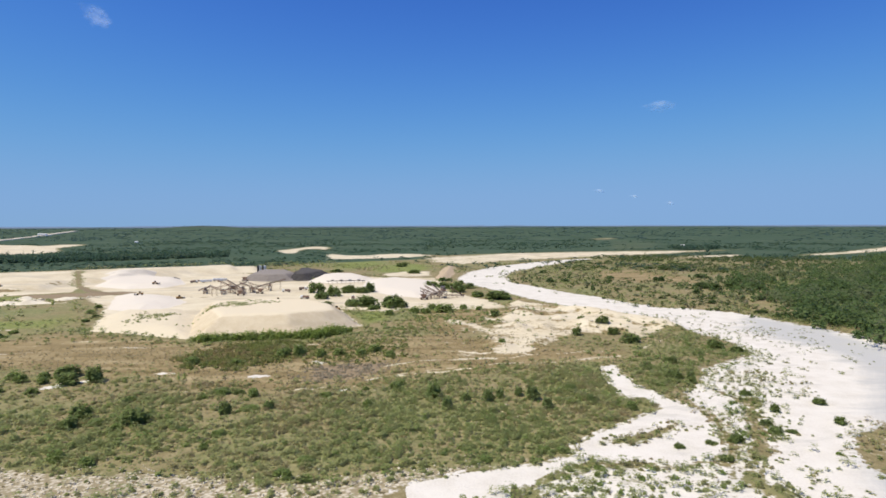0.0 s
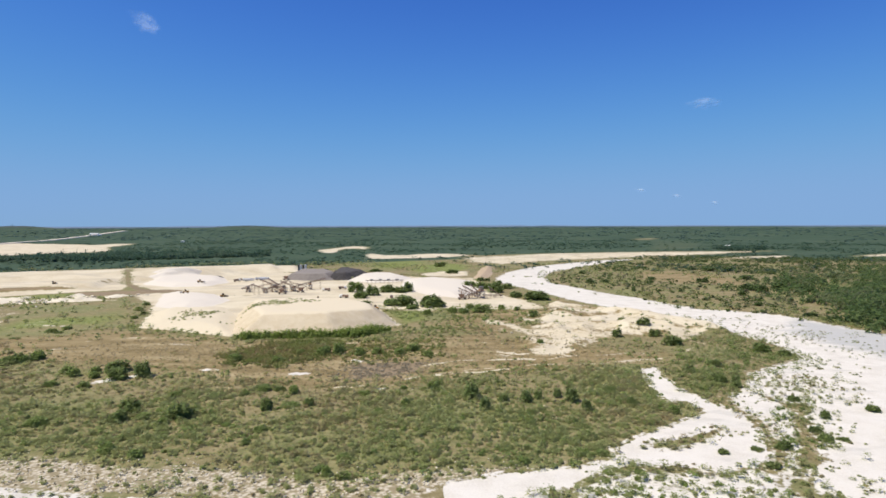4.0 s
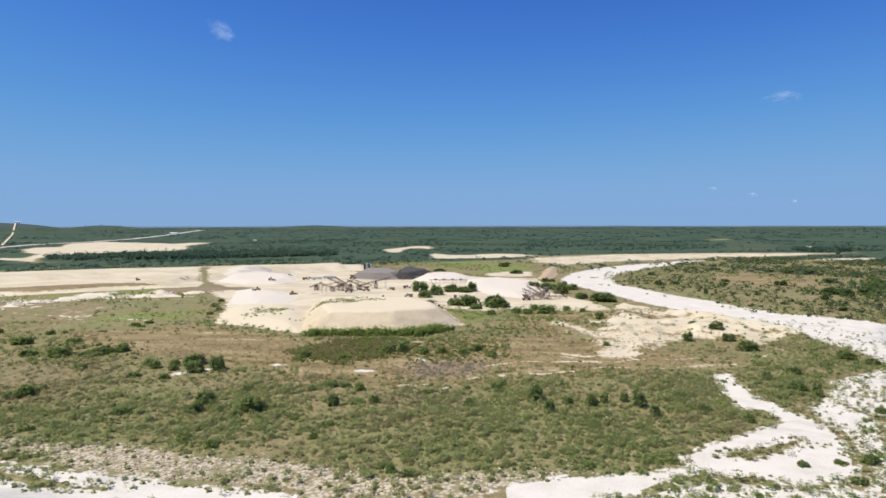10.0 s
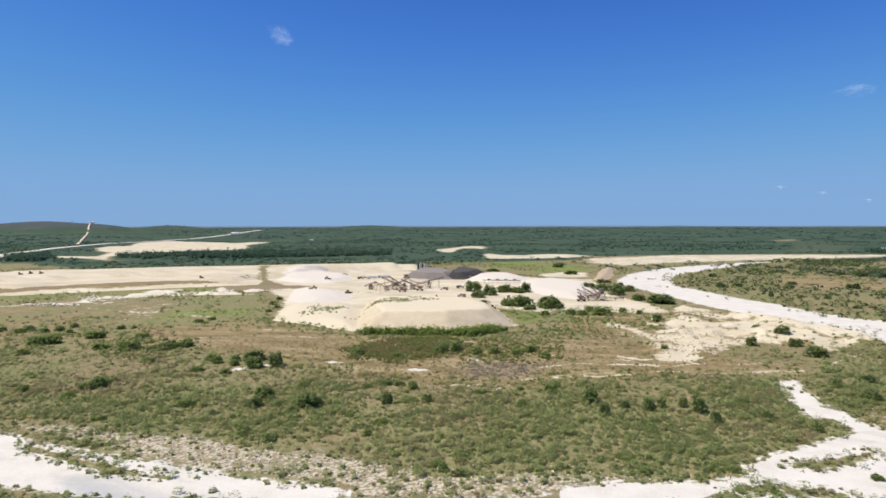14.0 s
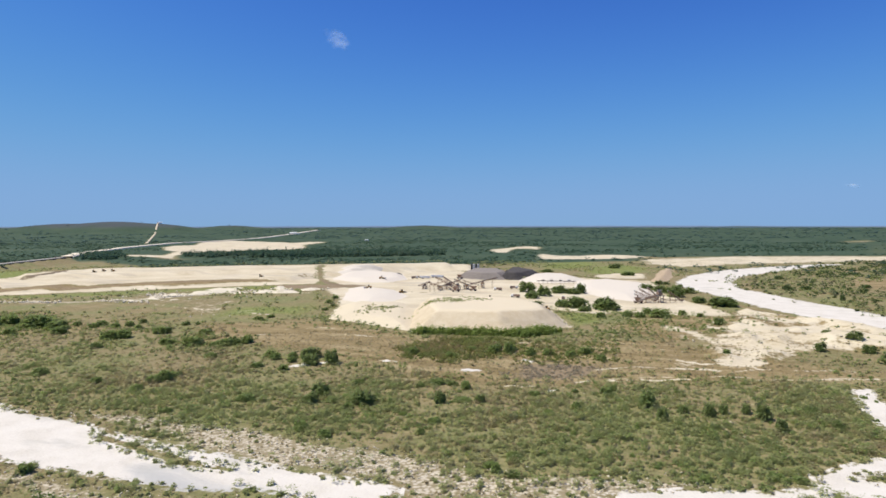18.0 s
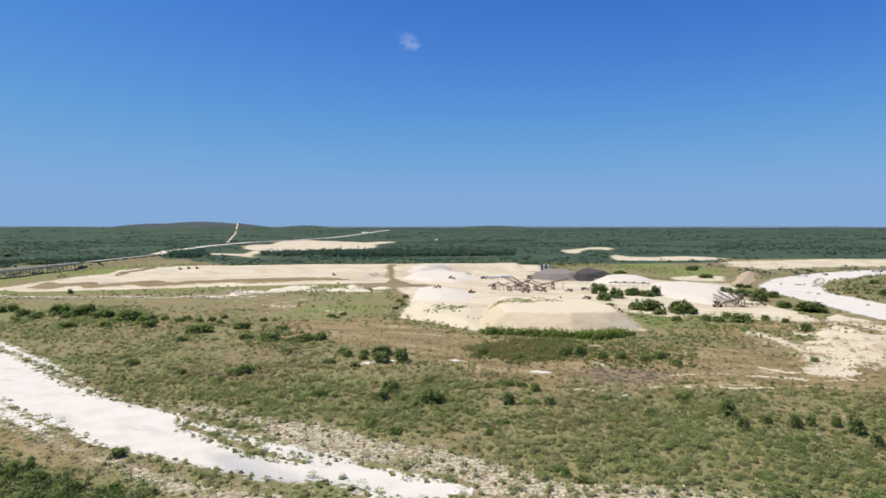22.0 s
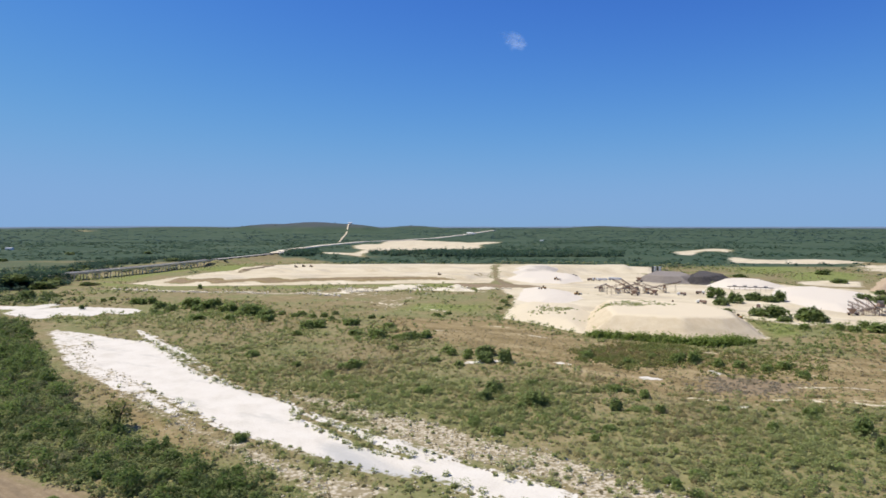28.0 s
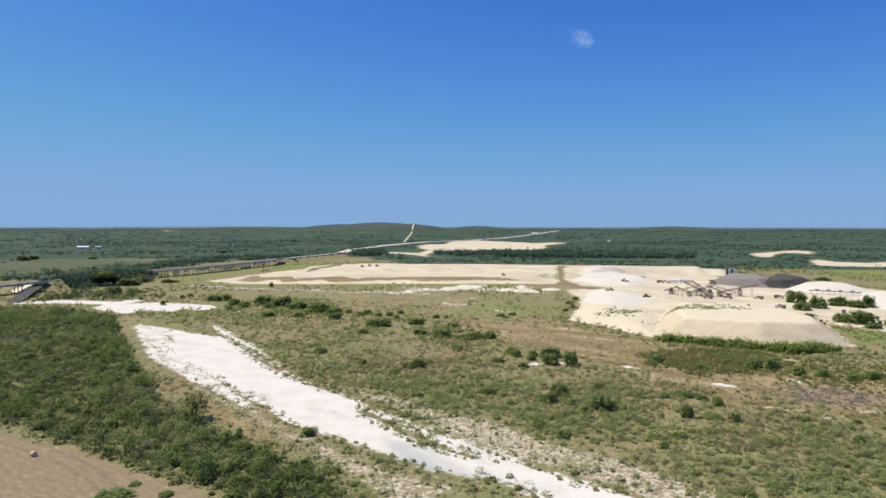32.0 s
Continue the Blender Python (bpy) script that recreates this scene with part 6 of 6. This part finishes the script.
for v in bank.verts:
    v.co += noise.noise_vector(v.co * 0.3) * 0.4
tagged(part("riprap", bank, BLACK_GRAVEL), "dark rock riprap down to the dry creek", "riprap", kind="structure")

def ribbon(name, line, wide, material, label):
    """A road that follows the lie of the land."""
    pts = run(line, 25.0)
    x, y, a = (np.array(v) for v in zip(*pts))
    n = np.stack([-np.sin(np.radians(a)), np.cos(np.radians(a))], -1)
    rows = []
    for s, dz in ((-0.5, -2.2), (-0.5, 1.8), (0.5, 1.8), (0.5, -2.2)):
        px, py = x + n[:, 0] * wide * s, y + n[:, 1] * wide * s
        rows.append(np.stack([px, py, lie(x, y) + dz], -1))
    v = np.concatenate(rows)
    k = len(x)
    i = (np.arange(3)[:, None] * k + np.arange(k - 1)[None, :]).ravel()
    me = mesh_of(name, v, np.stack([i, i + 1, i + k + 1, i + k], -1))
    return tagged(part(name, me, material), label, "road", kind="structure")

ribbon("road", FAR_ROAD, 24.0, CONCRETE, "pale highway running away over the plain")
ribbon("dirt_road", HILL_ROAD, 8.0, PALE_SAND, "cream dirt track straight up the hill")

# ---- buildings far off ----
def shed(at, sx, sy, h, turn, label, roof=SHADE_STEEL, wall=WHITE_PAINT, name="shed"):
    """Gabled metal shed with a door and windows."""
    z = float(lie(np.array([at[0]]), np.array([at[1]]))[0])
    t = thing(name, pose(at[0], at[1], z, 0, 0, turn), label, "building")
    bm = bmesh.new()
    box(bm, sx, sy, h + 0.5, Matrix.Translation((0, 0, h / 2 - 0.25)))
    part("wall", bm, wall, t)
    bm = bmesh.new()
    v = [bm.verts.new(p) for p in ((-sx / 2 - 0.4, -sy / 2 - 0.4, h), (sx / 2 + 0.4, -sy / 2 - 0.4, h), (sx / 2 + 0.4, sy / 2 + 0.4, h), (-sx / 2 - 0.4, sy / 2 + 0.4, h),
                                   (-sx / 2 - 0.4, 0, h + sy * 0.16), (sx / 2 + 0.4, 0, h + sy * 0.16))]
    for f in ((0, 1, 5, 4), (2, 3, 4, 5), (0, 4, 3), (1, 2, 5), (3, 2, 1, 0)):
        bm.faces.new([v[k] for k in f])
    part("roof", bm, roof, t)
    bm = bmesh.new()
    box(bm, min(4, sx * 0.2), 0.12, h * 0.7, Matrix.Translation((0, -sy / 2 - 0.03, h * 0.35)))
    part("door", bm, STEEL, t)
    for k in (-0.3, 0.3):
        bm = bmesh.new()
        box(bm, 1.6, 0.1, 1.0, Matrix.Translation((sx * k, -sy / 2 - 0.03, h * 0.6)))
        part("window", bm, GLASS, t)
    return t

shed((-1605, 546), 26, 14, 5, 50, "white-roofed farm building beyond the fields", roof=WHITE_PAINT)
shed((-1618, 584), 14, 9, 4, 40, "small pale farm shed beyond the fields")
shed((-1720, 2672), 34, 16, 6, 20, "long white building far out on the plain", roof=WHITE_PAINT)
shed((-2530, 2644), 24, 12, 6, 35, "white building on top of the hill", roof=WHITE_PAINT)
shed((-970, 1969), 10, 8, 4, 10, "small white house among far trees", roof=WHITE_PAINT)
shed((583, 1512), 10, 8, 4, 10, "small white house among far trees", roof=WHITE_PAINT)
shed((-1664, 2621), 18, 8, 4, 60, "pale shed beside the far sand pit")

def water_tower(at):
    z = float(lie(np.array([at[0]]), np.array([at[1]]))[0])
    t = thing("water_tower", pose(at[0], at[1], z), "white water tank on thin legs behind a farm", "water tower")
    bm = bmesh.new()
    bmesh.ops.create_uvsphere(bm, u_segments=14, v_segments=8, radius=3.0, matrix=Matrix.Translation((0, 0, 19)) @ Matrix.Diagonal((1, 1, 0.8, 1)))
    part("tank", bm, WHITE_PAINT, t)
    for k in range(4):
        c, s = math.cos(0.8 + 1.571 * k), math.sin(0.8 + 1.571 * k)
        bm = bmesh.new()
        rod(bm, (3.2 * c, 3.2 * s, -0.5), (2.0 * c, 2.0 * s, 17.5), 0.25, 6)
        part("leg", bm, STEEL, t)

water_tower((-1783, 600))

# ---- hay bale on the bare field ----
def hay_bale(x, y):
    t = thing("hay_bale", on_ground(x, y, 105, 0.74), "weathered round hay bale on bare earth", "hay bale")
    bm = bmesh.new()
    bmesh.ops.create_cone(bm, cap_ends=True, segments=22, radius1=0.85, radius2=0.85, depth=1.5, matrix=pose(0, 0, 0.8, 90, 0, 0))
    bmesh.ops.bevel(bm, geom=[e for e in bm.edges if e.calc_face_angle(0) > 1.2], offset=0.12, segments=2, affect="EDGES")
    for v in bm.verts:
        v.co += v.co.normalized() * (noise.noise(v.co * 2.3)) * 0.06
    body = part("roll", bm, HAY, t)
    for k in (-0.4, 0.0, 0.4):
        bm = bmesh.new()
        bmesh.ops.create_cone(bm, cap_ends=False, segments=22, radius1=0.862, radius2=0.862, depth=0.05, matrix=pose(0, k, 0.8, 90, 0, 0))
        part("twine", bm, BARK, body)

hay_bale(*ring("-170,46")[0])

# ---- clouds ----
def cloud(at, wide, high, label, turn):
    """A wisp of cumulus: a lumpy shell that thins out to its edges."""
    bm = bmesh.new()
    bmesh.ops.create_grid(bm, x_segments=14, y_segments=14, size=1.15)
    for v in bm.verts:
        v.co.z = 0.25 * (1 - v.co.x ** 2) * (1 - v.co.y ** 2) + 0.1 * noise.noise(v.co * 2)
    for f in bm.faces:
        f.smooth = True
    c = part("cloud", bm, CLOUD)
    c.matrix_basis = look(at, (0, 0, HEIGHT)) @ pose(0, 0, 0, 0, 180, turn) @ Matrix.Diagonal((wide / 2, high / 2, 40, 1))
    c.visible_shadow = False
    return tagged(c, label, "cloud", "small clouds in a clear sky", kind="structure")

cloud((-2076.4, 3765.4, 1313.0), 215, 140, "small white fleecy cloud", 20)
cloud((1401.3, 4065.3, 818.5), 240, 85, "thin white streak of cloud", -4)
for p, w in (((1092.0, 4365.5, 289.5), 90), ((1318.2, 4302.6, 246.6), 70), ((1541.0, 4227.9, 196.8), 60)):
    cloud(p, w, 26, "faint shred of cloud low in the sky", 3)

# ---- the last ridge before the sky ----
def far_ridge(r, fall, swing, seed, material, label):
    """A long low ridge round the plain, with an uneven top."""
    az = np.radians(np.arange(-45, 86, 0.25))
    top = HEIGHT - r * fall + swing * (lumps(np.degrees(az) * 40, az * 0, 300, seed) - 0.4) + 4 * (lumps(np.degrees(az) * 40, az * 0, 60, seed + 2) - 0.5)
    x, y = -r * np.sin(az), r * np.cos(az)
    k = 1.012
    rows = [(x * 0.965, y * 0.965, top - 36), (x, y, top), (x * k, y * k, top - 5), (x * k, y * k, np.full(len(az), 0.0))]
    v = np.concatenate([np.stack(p, -1) for p in rows])
    n = len(az)
    i = (np.arange(3)[:, None] * n + np.arange(n - 1)[None, :]).ravel()
    me = mesh_of("far_ridge", v, np.stack([i, i + 1, i + n + 1, i + n], -1))
    return tagged(part("backdrop_ridge", me, material), label, "ridge", kind="structure")

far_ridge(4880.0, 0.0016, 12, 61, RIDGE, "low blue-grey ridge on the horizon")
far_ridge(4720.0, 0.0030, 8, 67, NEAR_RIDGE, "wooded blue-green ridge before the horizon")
